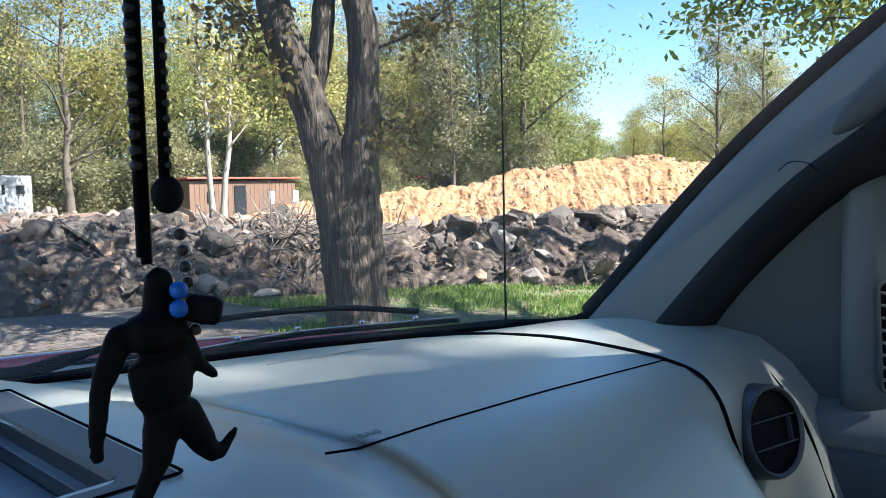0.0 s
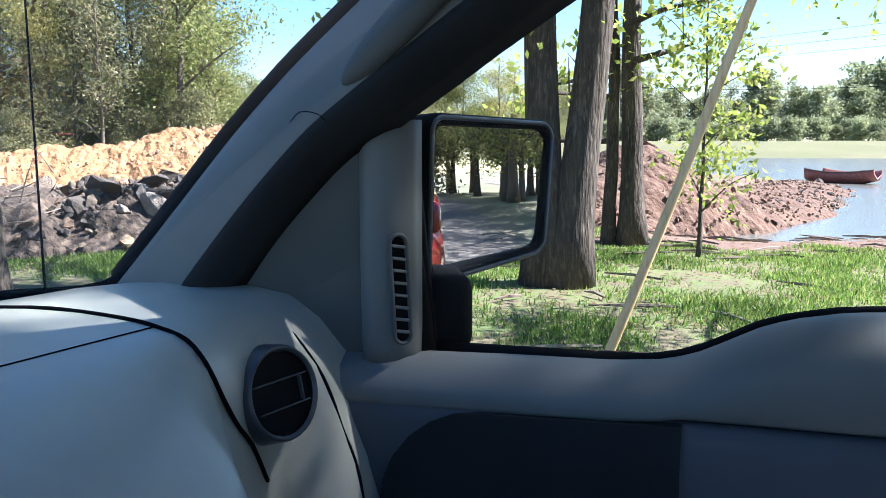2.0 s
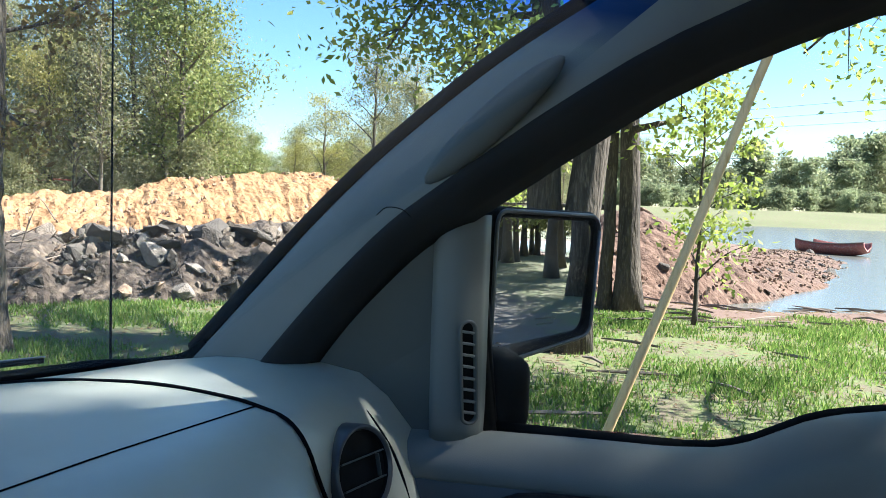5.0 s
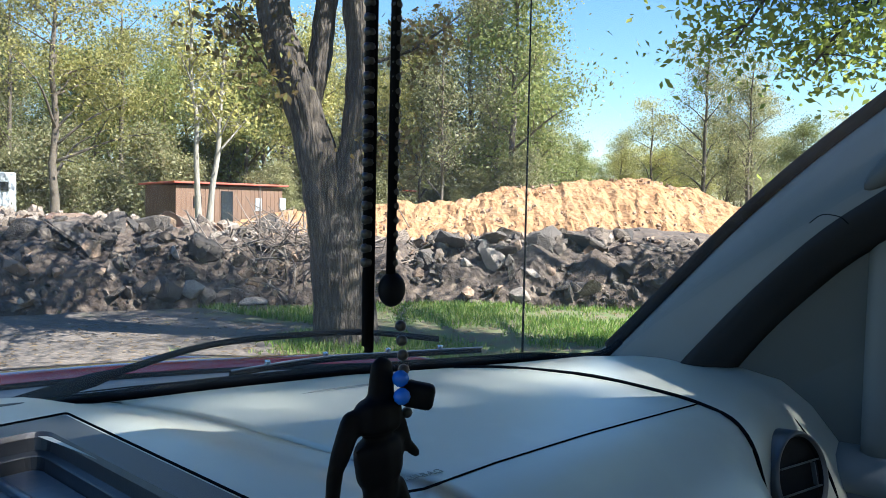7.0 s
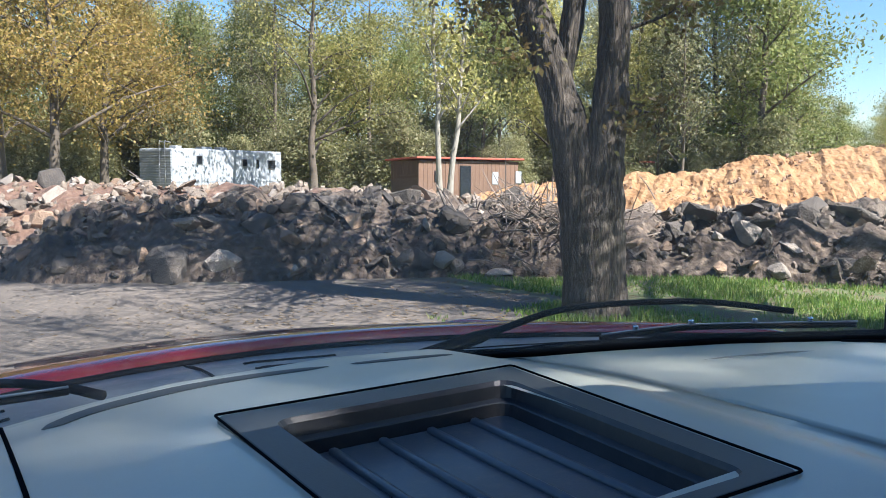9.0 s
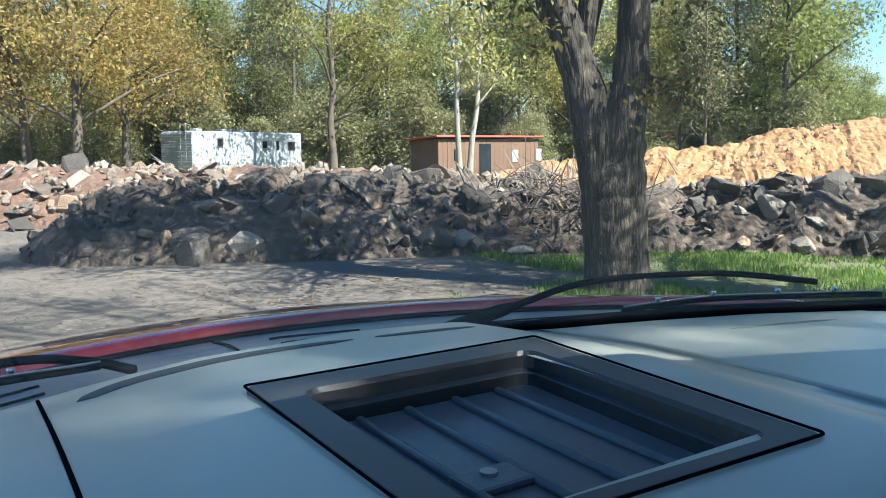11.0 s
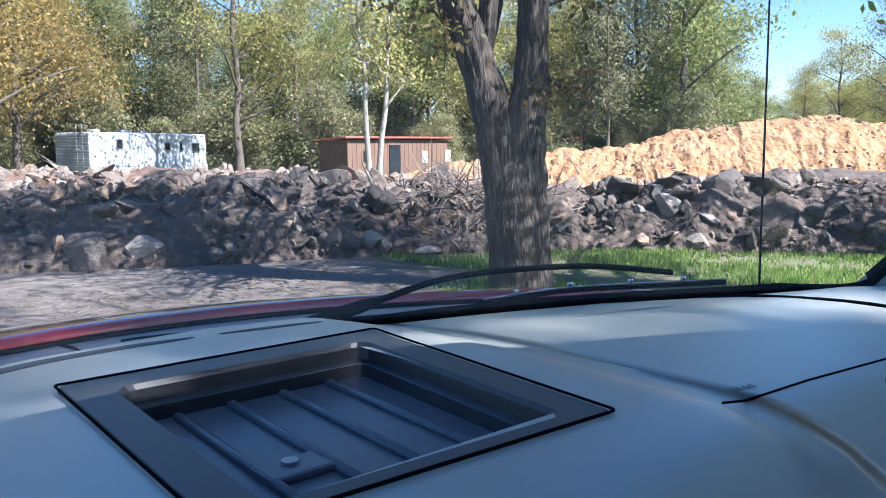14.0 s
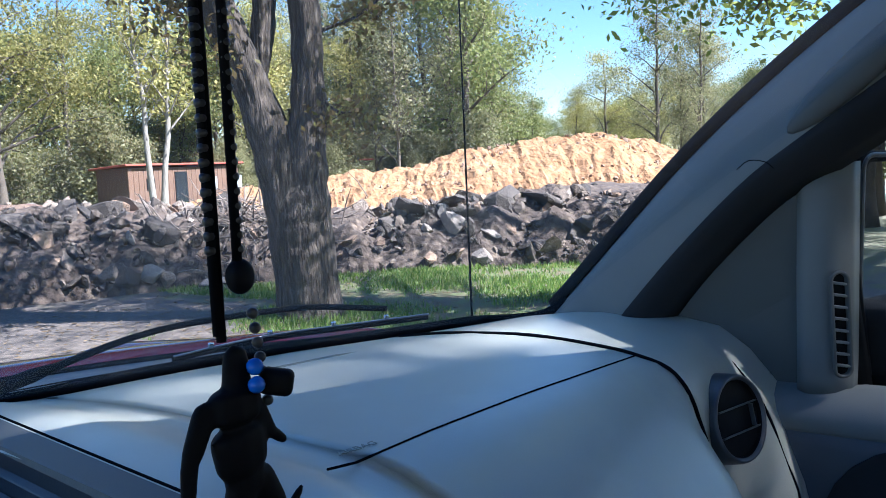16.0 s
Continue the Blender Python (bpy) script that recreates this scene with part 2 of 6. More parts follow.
WHITE_ALU = material("white_aluminium_siding", (0.34, 0.36, 0.385), (0.30, 0.32, 0.34), (0.25, 0.255, 0.26), scale=1.2, fine=8, rough=0.45, bump=0.1)
GREY_ALU = material("grey_corrugated_siding", (0.33, 0.345, 0.36), (0.27, 0.28, 0.30), scale=2, rough=0.4, metal=0.3, bump=0.05)
DARK_PANE = material("dark_window_pane", (0.015, 0.018, 0.022), rough=0.08, bump=0)
BROWN_WALL = material("brown_board_siding", (0.148, 0.084, 0.0528), (0.108, 0.06, 0.0384), (0.192, 0.12, 0.08), scale=1.5, fine=9, rough=0.85, bump=0.4, bump_scale=30, stretch=(1, 1, 0.2), per_object=0.1)
RED_ROOF = material("faded_red_roof", (0.38, 0.085, 0.05), (0.30, 0.06, 0.04), scale=2, rough=0.7, bump=0.2)
RUST = material("faded_red_boat_paint", (0.28, 0.075, 0.055), (0.20, 0.06, 0.05), (0.30, 0.20, 0.16), scale=2, fine=12, rough=0.6, bump=0.2)
BOAT_IN = material("dull_boat_inside", (0.14, 0.12, 0.11), (0.09, 0.08, 0.075), scale=3, rough=0.8, bump=0.2)
STEEL = material("galvanised_steel", (0.42, 0.43, 0.44), (0.35, 0.36, 0.37), scale=8, rough=0.4, metal=0.9, bump=0.05)
POLE_WOOD = material("weathered_pole_wood", (0.13, 0.105, 0.085), (0.19, 0.16, 0.13), scale=3, rough=0.9, bump=0.3)

m = WATER = bpy.data.materials.new("pond_water")
m.use_nodes = True
b = m.node_tree.nodes["Principled BSDF"]
b.inputs["Base Color"].default_value = (0.12, 0.12, 0.105, 1)
b.inputs["Roughness"].default_value = 0.2
b.inputs["Specular IOR Level"].default_value = 0.9
nz, bp, tcw = m.node_tree.nodes.new("ShaderNodeTexNoise"), m.node_tree.nodes.new("ShaderNodeBump"), m.node_tree.nodes.new("ShaderNodeTexCoord")
nz.inputs["Scale"].default_value, bp.inputs["Strength"].default_value, bp.inputs["Distance"].default_value = 6.0, 0.3, 0.03
m.node_tree.links.new(tcw.outputs["Object"], nz.inputs["Vector"])
m.node_tree.links.new(nz.outputs[0], bp.inputs["Height"])
m.node_tree.links.new(bp.outputs[0], b.inputs["Normal"])


def ground_material():
    """Grass, gravel road and red mud, shared out by two attributes of the sheet, with ragged borders."""
    m = bpy.data.materials.new("ground_cover")
    m.use_nodes = True
    nt = m.node_tree
    bsdf = nt.nodes["Principled BSDF"]
    tc = nt.nodes.new("ShaderNodeTexCoord")
    v = tc.outputs["Object"]
    grass = ramp_mix(nt, noise_fac(nt, v, 0.9), (0.055, 0.085, 0.022), (0.10, 0.118, 0.036))
    grass = ramp_mix(nt, noise_fac(nt, v, 0.07, lo=0.42, hi=0.6), grass, (0.125, 0.13, 0.052))
    grass = ramp_mix(nt, noise_fac(nt, v, 3.5, lo=0.42, hi=0.58), grass, (0.105, 0.076, 0.05))
    grass = ramp_mix(nt, noise_fac(nt, v, 30, lo=0.45, hi=0.75), grass, (0.11, 0.14, 0.042))
    road = ramp_mix(nt, noise_fac(nt, v, 0.8), (0.100, 0.081, 0.066), (0.058, 0.048, 0.041))
    road = ramp_mix(nt, noise_fac(nt, v, 26, lo=0.5, hi=0.7), road, (0.23, 0.185, 0.145))
    mud = ramp_mix(nt, noise_fac(nt, v, 0.6), (0.115, 0.066, 0.046), (0.145, 0.092, 0.067))
    mud = ramp_mix(nt, noise_fac(nt, v, 9, lo=0.5, hi=0.72), mud, (0.13, 0.075, 0.06))
    col = grass
    for name, c in (("road", road), ("mud", mud)):
        at = nt.nodes.new("ShaderNodeAttribute")
        at.attribute_name = name
        ad = nt.nodes.new("ShaderNodeMath")
        ad.operation = 'ADD'
        mr = nt.nodes.new("ShaderNodeMapRange")
        mr.inputs[1].default_value, mr.inputs[2].default_value = 0.75, 1.15
        nt.links.new(at.outputs["Fac"], ad.inputs[0])
        nt.links.new(noise_fac(nt, v, 1.7, lo=0.2, hi=0.8), ad.inputs[1])
        nt.links.new(ad.outputs[0], mr.inputs[0])
        col = ramp_mix(nt, mr.outputs[0], col, c)
    nt.links.new(col, bsdf.inputs["Base Color"])
    bsdf.inputs["Roughness"].default_value = 0.95
    n = nt.nodes.new("ShaderNodeTexNoise")
    n.inputs["Scale"].default_value, n.inputs["Detail"].default_value = 22, 8
    nt.links.new(v, n.inputs["Vector"])
    bm_ = nt.nodes.new("ShaderNodeBump")
    bm_.inputs["Strength"].default_value, bm_.inputs["Distance"].default_value = 0.5, 0.025
    nt.links.new(n.outputs[0], bm_.inputs["Height"])
    nt.links.new(bm_.outputs[0], bsdf.inputs["Normal"])
    return m


# ---- mesh helpers ----
def mesh(name, verts, faces, mat, smooth=False):
    me = bpy.data.meshes.new(name)
    me.from_pydata([tuple(v) for v in verts], [], [tuple(f) for f in faces])
    if mat:
        me.materials.append(mat)
    if smooth:
        me.polygons.foreach_set("use_smooth", [True] * len(me.polygons))
    me.update()
    return me


def from_bm(name, bm, mat, smooth=False):
    me = bpy.data.meshes.new(name)
    bmesh.ops.recalc_face_normals(bm, faces=bm.faces)
    bm.to_mesh(me)
    bm.free()
    me.materials.append(mat)
    if smooth:
        me.polygons.foreach_set("use_smooth", [True] * len(me.polygons))
    return me


def thing(name, label, category, at=None, group="", kind=""):
    ob = new(name)
    ob.empty_display_size = 0.1
    if at is not None:
        ob.matrix_basis = at
    return tagged(ob, label, category, group, kind)


def part(name, data, parent, label="", at=None, kind=""):
    ob = new(name, data)
    ob.parent = parent
    if at is not None:
        ob.matrix_basis = at
    return tagged(ob, label, kind=kind)


def rounded_box(size, bevel=0.01, segments=2):
    bm = bmesh.new()
    bmesh.ops.create_cube(bm, size=1)
    bmesh.ops.scale(bm, vec=size, verts=bm.verts)
    if bevel:
        bmesh.ops.bevel(bm, geom=bm.edges[:], offset=bevel, segments=segments, profile=0.5, affect='EDGES')
    return bm


def loft(rings, close=True, caps=True):
    """Vertices and faces of a skin over rings with the same number of points."""
    n = len(rings[0])
    verts = [p for r in rings for p in r]
    faces = []
    for i in range(len(rings) - 1):
        for j in range(n if close else n - 1):
            k = (j + 1) % n
            faces.append((i * n + j, i * n + k, (i + 1) * n + k, (i + 1) * n + j))
    if caps and close:
        faces.append(tuple(range(n))[::-1])
        faces.append(tuple((len(rings) - 1) * n + j for j in range(n)))
    return verts, faces


def tube(points, radii, sides=8):
    """A round tube along points."""
    pts = [Vector(p) for p in points]
    if not hasattr(radii, "__len__"):
        radii = [radii] * len(pts)
    rings = []
    side = None
    for i, p in enumerate(pts):
        d = (pts[min(i + 1, len(pts) - 1)] - pts[max(i - 1, 0)]).normalized()
        if side is None:
            side = d.orthogonal().normalized()
        side = (side - d * side.dot(d)).normalized()
        up = d.cross(side)
        rings.append([p + radii[i] * (math.cos(a) * side + math.sin(a) * up) for a in (2 * math.pi * j / sides for j in range(sides))])
    return loft(rings)


def join(*pieces):
    verts, faces = [], []
    for v, f in pieces:
        o = len(verts)
        verts += list(v)
        faces += [tuple(i + o for i in face) for face in f]
    return verts, faces


def smooth_path(points, n):
    """n points along a Catmull-Rom curve through the given ones."""
    p = [Vector(q) for q in points]
    p = [2 * p[0] - p[1]] + p + [2 * p[-1] - p[-2]]
    out = []
    segs = len(p) - 3
    for i in range(n):
        u = i / (n - 1) * segs
        k = min(int(u), segs - 1)
        t = u - k
        a, b, c, d = p[k:k + 4]
        out.append(0.5 * ((2 * b) + (c - a) * t + (2 * a - 5 * b + 4 * c - d) * t * t + (3 * b - a - 3 * c + d) * t ** 3))
    return out


def lerp_table(x, xs, ys):
    return float(np.interp(x, xs, ys))


def slab(grid, thickness):
    """A closed sheet from a grid of points (rows of equal length), thickened downwards."""
    nu, nv = len(grid), len(grid[0])
    top = [Vector(p) for r in grid for p in r]
    verts = top + [p - Vector((0, 0, thickness)) for p in top]
    o = nu * nv
    faces = []
    for i in range(nu - 1):
        for j in range(nv - 1):
            a, b, c, d = i * nv + j, i * nv + j + 1, (i + 1) * nv + j + 1, (i + 1) * nv + j
            faces += [(a, b, c, d), (o + d, o + c, o + b, o + a)]
    rim = [j for j in range(nv)] + [i * nv + nv - 1 for i in range(1, nu)] + [(nu - 1) * nv + j for j in range(nv - 2, -1, -1)] + [i * nv for i in range(nu - 2, 0, -1)]
    for a, b in zip(rim, rim[1:] + rim[:1]):
        faces.append((b, a, o + a, o + b))
    return verts, faces

# ---- ground ----
def bump_noise(x, y, s, seed=0.0):
    return noise.noise(Vector((x * s + seed, y * s - seed, seed * 0.7)))


def lake_depth(x, y):
    """How far a place lies inside the pond, in metres, negative on land."""
    edge = 17.8 - 0.95 * max(0.0, -4.0 - y) * (1.0 if y > -9 else 0.0) - (4.75 if y <= -9 else 0.0) + 0.5 * math.sin(y * 1.1)
    shore_front = float(np.interp(x, (16, 19, 23.6, 28.8, 35, 45, 60, 160), (-1.6, -3.0, -5.0, -5.7, -7.7, -7.4, -1.5, 14.8))) + 0.35 * math.sin(x * 1.3) * (x < 45)
    return min(x - edge, shore_front - y, 158 - x + 0.25 * (y + 20), y + 150)


def ground_z(x, y):
    z = 0.05 * bump_noise(x, y, 0.35) + 0.025 * bump_noise(x, y, 1.3, 3.0)
    d = lake_depth(x, y)
    if d > -4:
        z -= 0.75 * min(1.0, max(0.0, (d + 4) / 6))
    if x > 156:
        z += min(3.0, 0.085 * (x - 156))
    r = math.hypot(x, y)
    return z + (0.25 * bump_noise(x, y, 0.05, 9.0) if r > 30 else 0.0)


def road_weight(x, y):
    w = 1.0 - abs(x + 0.6 - 0.02 * y) / 3.6
    w = max(w, 1.0 - abs(x - 1.5) / 4.5 if 6 < y < 10.5 else -1)
    return max(0.0, min(1.0, 0.5 + 1.4 * w)) if y < 60 else 0.0


def mud_weight(x, y):
    if x < 9 or x > 60:
        return 0.0
    d = lake_depth(x, y)
    w = 1 - abs(d + 2.5) / 4.5
    w = max(w, 1 - abs(y + 1.0 + 0.2 * (x - 18)) / 4.0 if 13 < x < 46 else 0)
    w = max(w, 1 - math.hypot(x - 21, y - 15) / 14)
    return max(0.0, min(1.0, 1.5 * w))


def build_ground():
    radii = [0.0] + [0.5 * 1.055 ** i for i in range(0, 168)]
    n = 180
    verts, faces = [(0, 0, ground_z(0, 0))], []
    for r in radii[1:]:
        for j in range(n):
            a = 2 * math.pi * j / n
            x, y = r * math.cos(a), r * math.sin(a)
            verts.append((x, y, ground_z(x, y)))
    for j in range(n):
        faces.append((0, 1 + j, 1 + (j + 1) % n))
    for i in range(len(radii) - 2):
        o = 1 + i * n
        for j in range(n):
            k = (j + 1) % n
            faces.append((o + j, o + n + j, o + n + k, o + k))
    me = mesh("ground", verts, faces, ground_material(), smooth=True)
    for name, fn in (("road", road_weight), ("mud", mud_weight)):
        at = me.attributes.new(name, 'FLOAT', 'POINT')
        at.data.foreach_set("value", [fn(v[0], v[1]) for v in verts])
    return tagged(new("ground", me), "grassy ground with a gravel track and red mud by a pond", "ground", kind="structure")


build_ground()
wv, wf = [], []
for i in range(25):
    for j in range(25):
        wv.append((10 + i * 8.0, -190 + j * 9.0, -0.36))
for i in range(24):
    for j in range(24):
        wf.append((i * 25 + j, (i + 1) * 25 + j, (i + 1) * 25 + j + 1, i * 25 + j + 1))
tagged(new("water", mesh("water", wv, wf, WATER, True)), "still brown pond water reflecting the bright sky", "water", kind="structure")
# water lies below the land everywhere but in the pond's hollow

# ---- pickup truck ----
truck = thing("pickup_truck", "red pickup truck with a grey-blue plastic cabin, parked on gravel", "pickup truck")

FRONT_X = (-0.92, -0.86, -0.80, -0.72, -0.60, -0.45, -0.326, -0.268, -0.177, -0.004, 0.11, 0.20, 0.32, 0.48, 0.62, 0.745, 0.79, 0.83, 0.92)
FRONT_Y = (0.33, 0.44, 0.55, 0.64, 0.72, 0.79, 0.845, 0.875, 0.905, 0.92, 0.895, 0.85, 0.818, 0.762, 0.69, 0.629, 0.55, 0.47, 0.35)


def front_y(x):
    return lerp_table(x, FRONT_X, FRONT_Y)


def crest_y(x):
    return lerp_table(x, (-0.9, -0.25, 0.09, 0.165, 0.55, 0.60, 0.68, 0.76, 0.86), (0.36, 0.370, 0.372, 0.393, 0.342, 0.337, 0.345, 0.37, 0.36))


CAP_ROLL = ((0.0, 0.0), (-0.028, -0.004), (-0.048, -0.014), (-0.060, -0.033), (-0.067, -0.065), (-0.070, -0.12), (-0.072, -0.22), (-0.06, -0.40))
EDGE_ROLL = ((0.0, 0.0), (-0.045, -0.010), (-0.082, -0.038), (-0.114, -0.078), (-0.138, -0.13), (-0.160, -0.19), (-0.175, -0.26), (-0.17, -0.40))
ROLL = ((0.0, 0.0), (-0.03, -0.006), (-0.06, -0.018), (-0.10, -0.045), (-0.14, -0.09), (-0.17, -0.15), (-0.185, -0.24), (-0.18, -0.40))


def dash_top_z(x, y):
    f = front_y(x)
    u = max(0.0, min(1.0, (f - y) / max(f - crest_y(x), 0.05)))
    side = 0.006 * max(0.0, (x - 0.2) / 0.5) * math.sin(math.pi * min(1, u))
    hump = 0.0135 * (0.5 - 0.5 * math.cos(math.pi * max(0.0, min(1.0, (0.185 - x) / 0.07))))
    return 1.266 + 0.017 * math.sin(math.pi * 0.5 * min(1, u * 1.8)) + side + hump


def blend(a, b, k):
    k = max(0.0, min(1.0, k))
    return [(p[0] + (q[0] - p[0]) * k, p[1] + (q[1] - p[1]) * k) for p, q in zip(a, b)]


def roll_at(x):
    return blend(blend(ROLL, CAP_ROLL, (x - 0.50) / 0.08), EDGE_ROLL, (x - 0.69) / 0.07)


TRAY_X, TRAY_Y = (-0.175, 0.045), (0.440, 0.690)
xs = sorted(set([-0.9 + 0.05 * i for i in range(28)] + [0.48 + 0.02 * i for i in range(22)] + [0.095 + 0.015 * i for i in range(9)]) | {*TRAY_X})
xs = [x for x in xs if not (0 < abs(x + 0.175) < 0.021) and not 0 < abs(x - 0.045) < 0.021]
LEVELS = (None, 0.82, 0.76, TRAY_Y[1], 0.62, 0.56, 0.50, TRAY_Y[0])
verts, faces, rows = [], [], []
for x in xs:
    f, c = front_y(x), crest_y(x)
    ys = [f]
    for k, lv in enumerate(LEVELS[1:]):
        ys.append(min(lv, f - 0.006 * (k + 1)))
    col = [(x, y, dash_top_z(x, y)) for y in ys]
    z0 = dash_top_z(x, c)
    hollow = 0.016 * math.exp(-((x - 0.172) / 0.020) ** 2)
    col += [(x, c + dy - hollow * (0.3 if dy > -0.05 else 1), z0 + dz - hollow * 0.3) for dy, dz in roll_at(x)]
    rows.append(col)
nv = len(rows[0])
verts = [p for c in rows for p in c]
for i in range(len(rows) - 1):
    for j in range(nv - 1):
        if TRAY_X[0] - 1e-4 <= xs[i] and xs[i + 1] <= TRAY_X[1] + 1e-4 and 3 <= j < 7:
            continue
        faces.append((i * nv + j, (i + 1) * nv + j, (i + 1) * nv + j + 1, i * nv + j + 1))
dash = part("dashboard", mesh("dashboard", verts, faces, DASH, True), truck, "blue-grey moulded plastic dashboard with fine grain")


def on_dash(x, y, lift=0.0):
    """A point of the dashboard's skin at (x, y)."""
    c = crest_y(x)
    if y >= c:
        return Vector((x, y, dash_top_z(x, y) + lift))
    dy = [r[0] for r in roll_at(x)[:7]][::-1]
    dz = [r[1] for r in roll_at(x)[:7]][::-1]
    return Vector((x, y, dash_top_z(x, c) + lerp_table(y - c, dy, dz) + lift))


def roll_point(x, k, lift=0.0022):
    """A point k steps down the dashboard's rolled edge."""
    r, c, n = roll_at(x), crest_y(x), min(int(k), 6)
    dy, dz = (r[n][i] + (r[n + 1][i] - r[n][i]) * (k - n) for i in (0, 1))
    return Vector((x, c + dy - lift, dash_top_z(x, c) + dz + lift * 0.5))


def seam(name, points, width=0.0022, label=""):
    return part(name, mesh(name, *tube(points, width, 6), GROOVE, True), dash, label)


seam("airbag_seam", [on_dash(x, lerp_table(x, (0.157, 0.274, 0.398, 0.552, 0.582), (0.394, 0.386, 0.370, 0.342, 0.337)), 0.0002) for x in np.linspace(0.160, 0.580, 16)], 0.0011)
side_line = [(0.762, 0.345, 1.272), (0.762, 0.321, 1.264), (0.762, 0.288, 1.242), (0.762, 0.256, 1.203), (0.762, 0.239, 1.17), (0.762, 0.225, 1.13), (0.762, 0.207, 1.083), (0.762, 0.195, 1.0)]
seam("end_cap_edge", smooth_path(side_line, 24), 0.0022)
cap_line = [on_dash(0.592, 0.675, 0.0012), on_dash(0.595, 0.60, 0.0012), on_dash(0.602, 0.50, 0.0012), on_dash(0.604, 0.44, 0.0012), on_dash(0.594, 0.372, 0.0012), on_dash(0.582, 0.337, 0.0012)]
cap_line += [roll_point(x, k) for x, k in ((0.576, 1.3), (0.573, 2.3), (0.576, 3.2), (0.586, 4.0), (0.606, 4.6), (0.636, 5.1), (0.668, 5.6))]
seam("end_cap_seam", smooth_path(cap_line, 36), 0.0022)
seam("cluster_seam", [on_dash(-0.326 - 0.045 * (0.84 - y), y, 0.0) for y in np.linspace(0.84, 0.42, 10)], 0.0018)
for line, rad in ((((-0.302, 0.805), (-0.259, 0.842), (-0.19, 0.868), (-0.116, 0.878), (-0.030, 0.868)), 0.0125), (((-0.008, 0.862), (0.05, 0.853), (0.105, 0.841)), 0.008)):
    pts = [on_dash(p.x, p.y, -0.002) for p in smooth_path([(*q, 0) for q in line], 16)]
    v, f = tube(pts, [0.0015] + [rad * (0.55 + 0.45 * math.sin(math.pi * i / 15)) for i in range(1, 15)] + [0.0015], 10)
    v = [Vector((p.x, p.y, dash_top_z(p.x, p.y) + 0.0005 + 0.12 * (p.z - dash_top_z(p.x, p.y)))) for p in v]
    part("defrost_slot", mesh("defrost_slot", v, f, DARK_TRIM, True), dash, "dark defroster slot")
part("speaker_slot", mesh("speaker_slot", *tube([on_dash(0.33 + 0.0276 * i, 0.688 - 0.0096 * i, -0.002) for i in range(6)], [0.002, 0.004, 0.004, 0.004, 0.004, 0.002], 6), EMBOSS, True), dash)
txt = bpy.data.curves.new("airbag_lettering", 'FONT')
txt.body = "AIRBAG"
txt.size = 0.0105
txt.extrude = 0.0002
txt.materials.append(EMBOSS)
part("airbag_lettering", txt, dash, "embossed lettering AIRBAG", Matrix.Translation(on_dash(0.191, 0.411, 0.0008)) @ pose(0, 0, 0, 2, 0, -12))

# storage tray in the middle of the dashboard
tray = part("storage_tray", None, truck, "black ribbed storage tray sunk into the dashboard top")
TRAY_QUAD = ((-0.206, 0.424), (0.062, 0.414), (0.088, 0.722), (-0.197, 0.724))


def rect(ua, ub, va, vb, z, r):
    """A ring with rounded corners inside the tray's four-sided outline; ua to vb are shares of its width and depth."""
    ru, rv = r / 0.28, r / 0.30
    out = []
    for cu, cv, s in ((ub - ru, vb - rv, 0), (ua + ru, vb - rv, 90), (ua + ru, va + rv, 180), (ub - ru, va + rv, 270)):
        for k in range(5):
            a = radians(s + 22.5 * k)
            u, w = cu + ru * math.cos(a), cv + rv * math.sin(a)
            p = [sum(c[n] * q for c, q in zip(TRAY_QUAD, ((1 - u) * (1 - w), u * (1 - w), u * w, (1 - u) * w))) for n in (0, 1)]
            out.append(Vector((*p, z)))
    return out


TZ = 1.2985
rings = [rect(0, 1, 0, 1, TZ - 0.012, 0.004), rect(0, 1, 0, 1, TZ - 0.002, 0.004), rect(0.007, 0.993, 0.007, 0.993, TZ, 0.004),
         rect(0.108, 0.890, 0.046, 0.885, TZ, 0.014), rect(0.116, 0.882, 0.054, 0.877, TZ - 0.004, 0.014), rect(0.122, 0.876, 0.060, 0.870, TZ - 0.014, 0.013),
         rect(0.139, 0.859, 0.076, 0.853, TZ - 0.016, 0.012), rect(0.142, 0.856, 0.079, 0.850, TZ - 0.017, 0.012), rect(0.146, 0.852, 0.083, 0.845, TZ - 0.030, 0.010)]
part("tray_frame", mesh("tray_frame", *loft(rings[:4], caps=False), FRAME, False), tray, "blue-grey frame of the tray")
v, f = loft(rings[3:], caps=False)
f.append(tuple(range(len(v) - 20, len(v))))
part("tray_well", mesh("tray_well", v, f, TRAY, False), tray, "black tray walls")
gap = rect(-0.004, 1.004, -0.004, 1.004, TZ + 0.0002, 0.004)
part("frame_gap", mesh("frame_gap", *tube(gap + gap[:1], 0.0011, 5), GROOVE), tray)
part("tray_mat", mesh("tray_mat", *loft([rect(0.149, 0.849, 0.086, 0.842, TZ - 0.0295, 0.010), rect(0.149, 0.849, 0.086, 0.842, TZ - 0.0270, 0.010)]), MAT_RUBBER), tray, "ribbed dark rubber mat")
for x in (-0.131, -0.088, -0.043, 0.001):
    part("mat_rib", from_bm("mat_rib", rounded_box((0.0075, 0.205, 0.007), 0.003), MAT_RUBBER, True), tray, "", pose(x, 0.570, TZ - 0.0258, 0, 0, -2))
part("mat_boss", from_bm("mat_boss", rounded_box((0.046, 0.032, 0.008), 0.003), MAT_RUBBER), tray, "", pose(-0.114, 0.522, TZ - 0.0260))
scr = bmesh.new()
bmesh.ops.create_cone(scr, cap_ends=True, segments=18, radius1=0.0065, radius2=0.0055, depth=0.004)
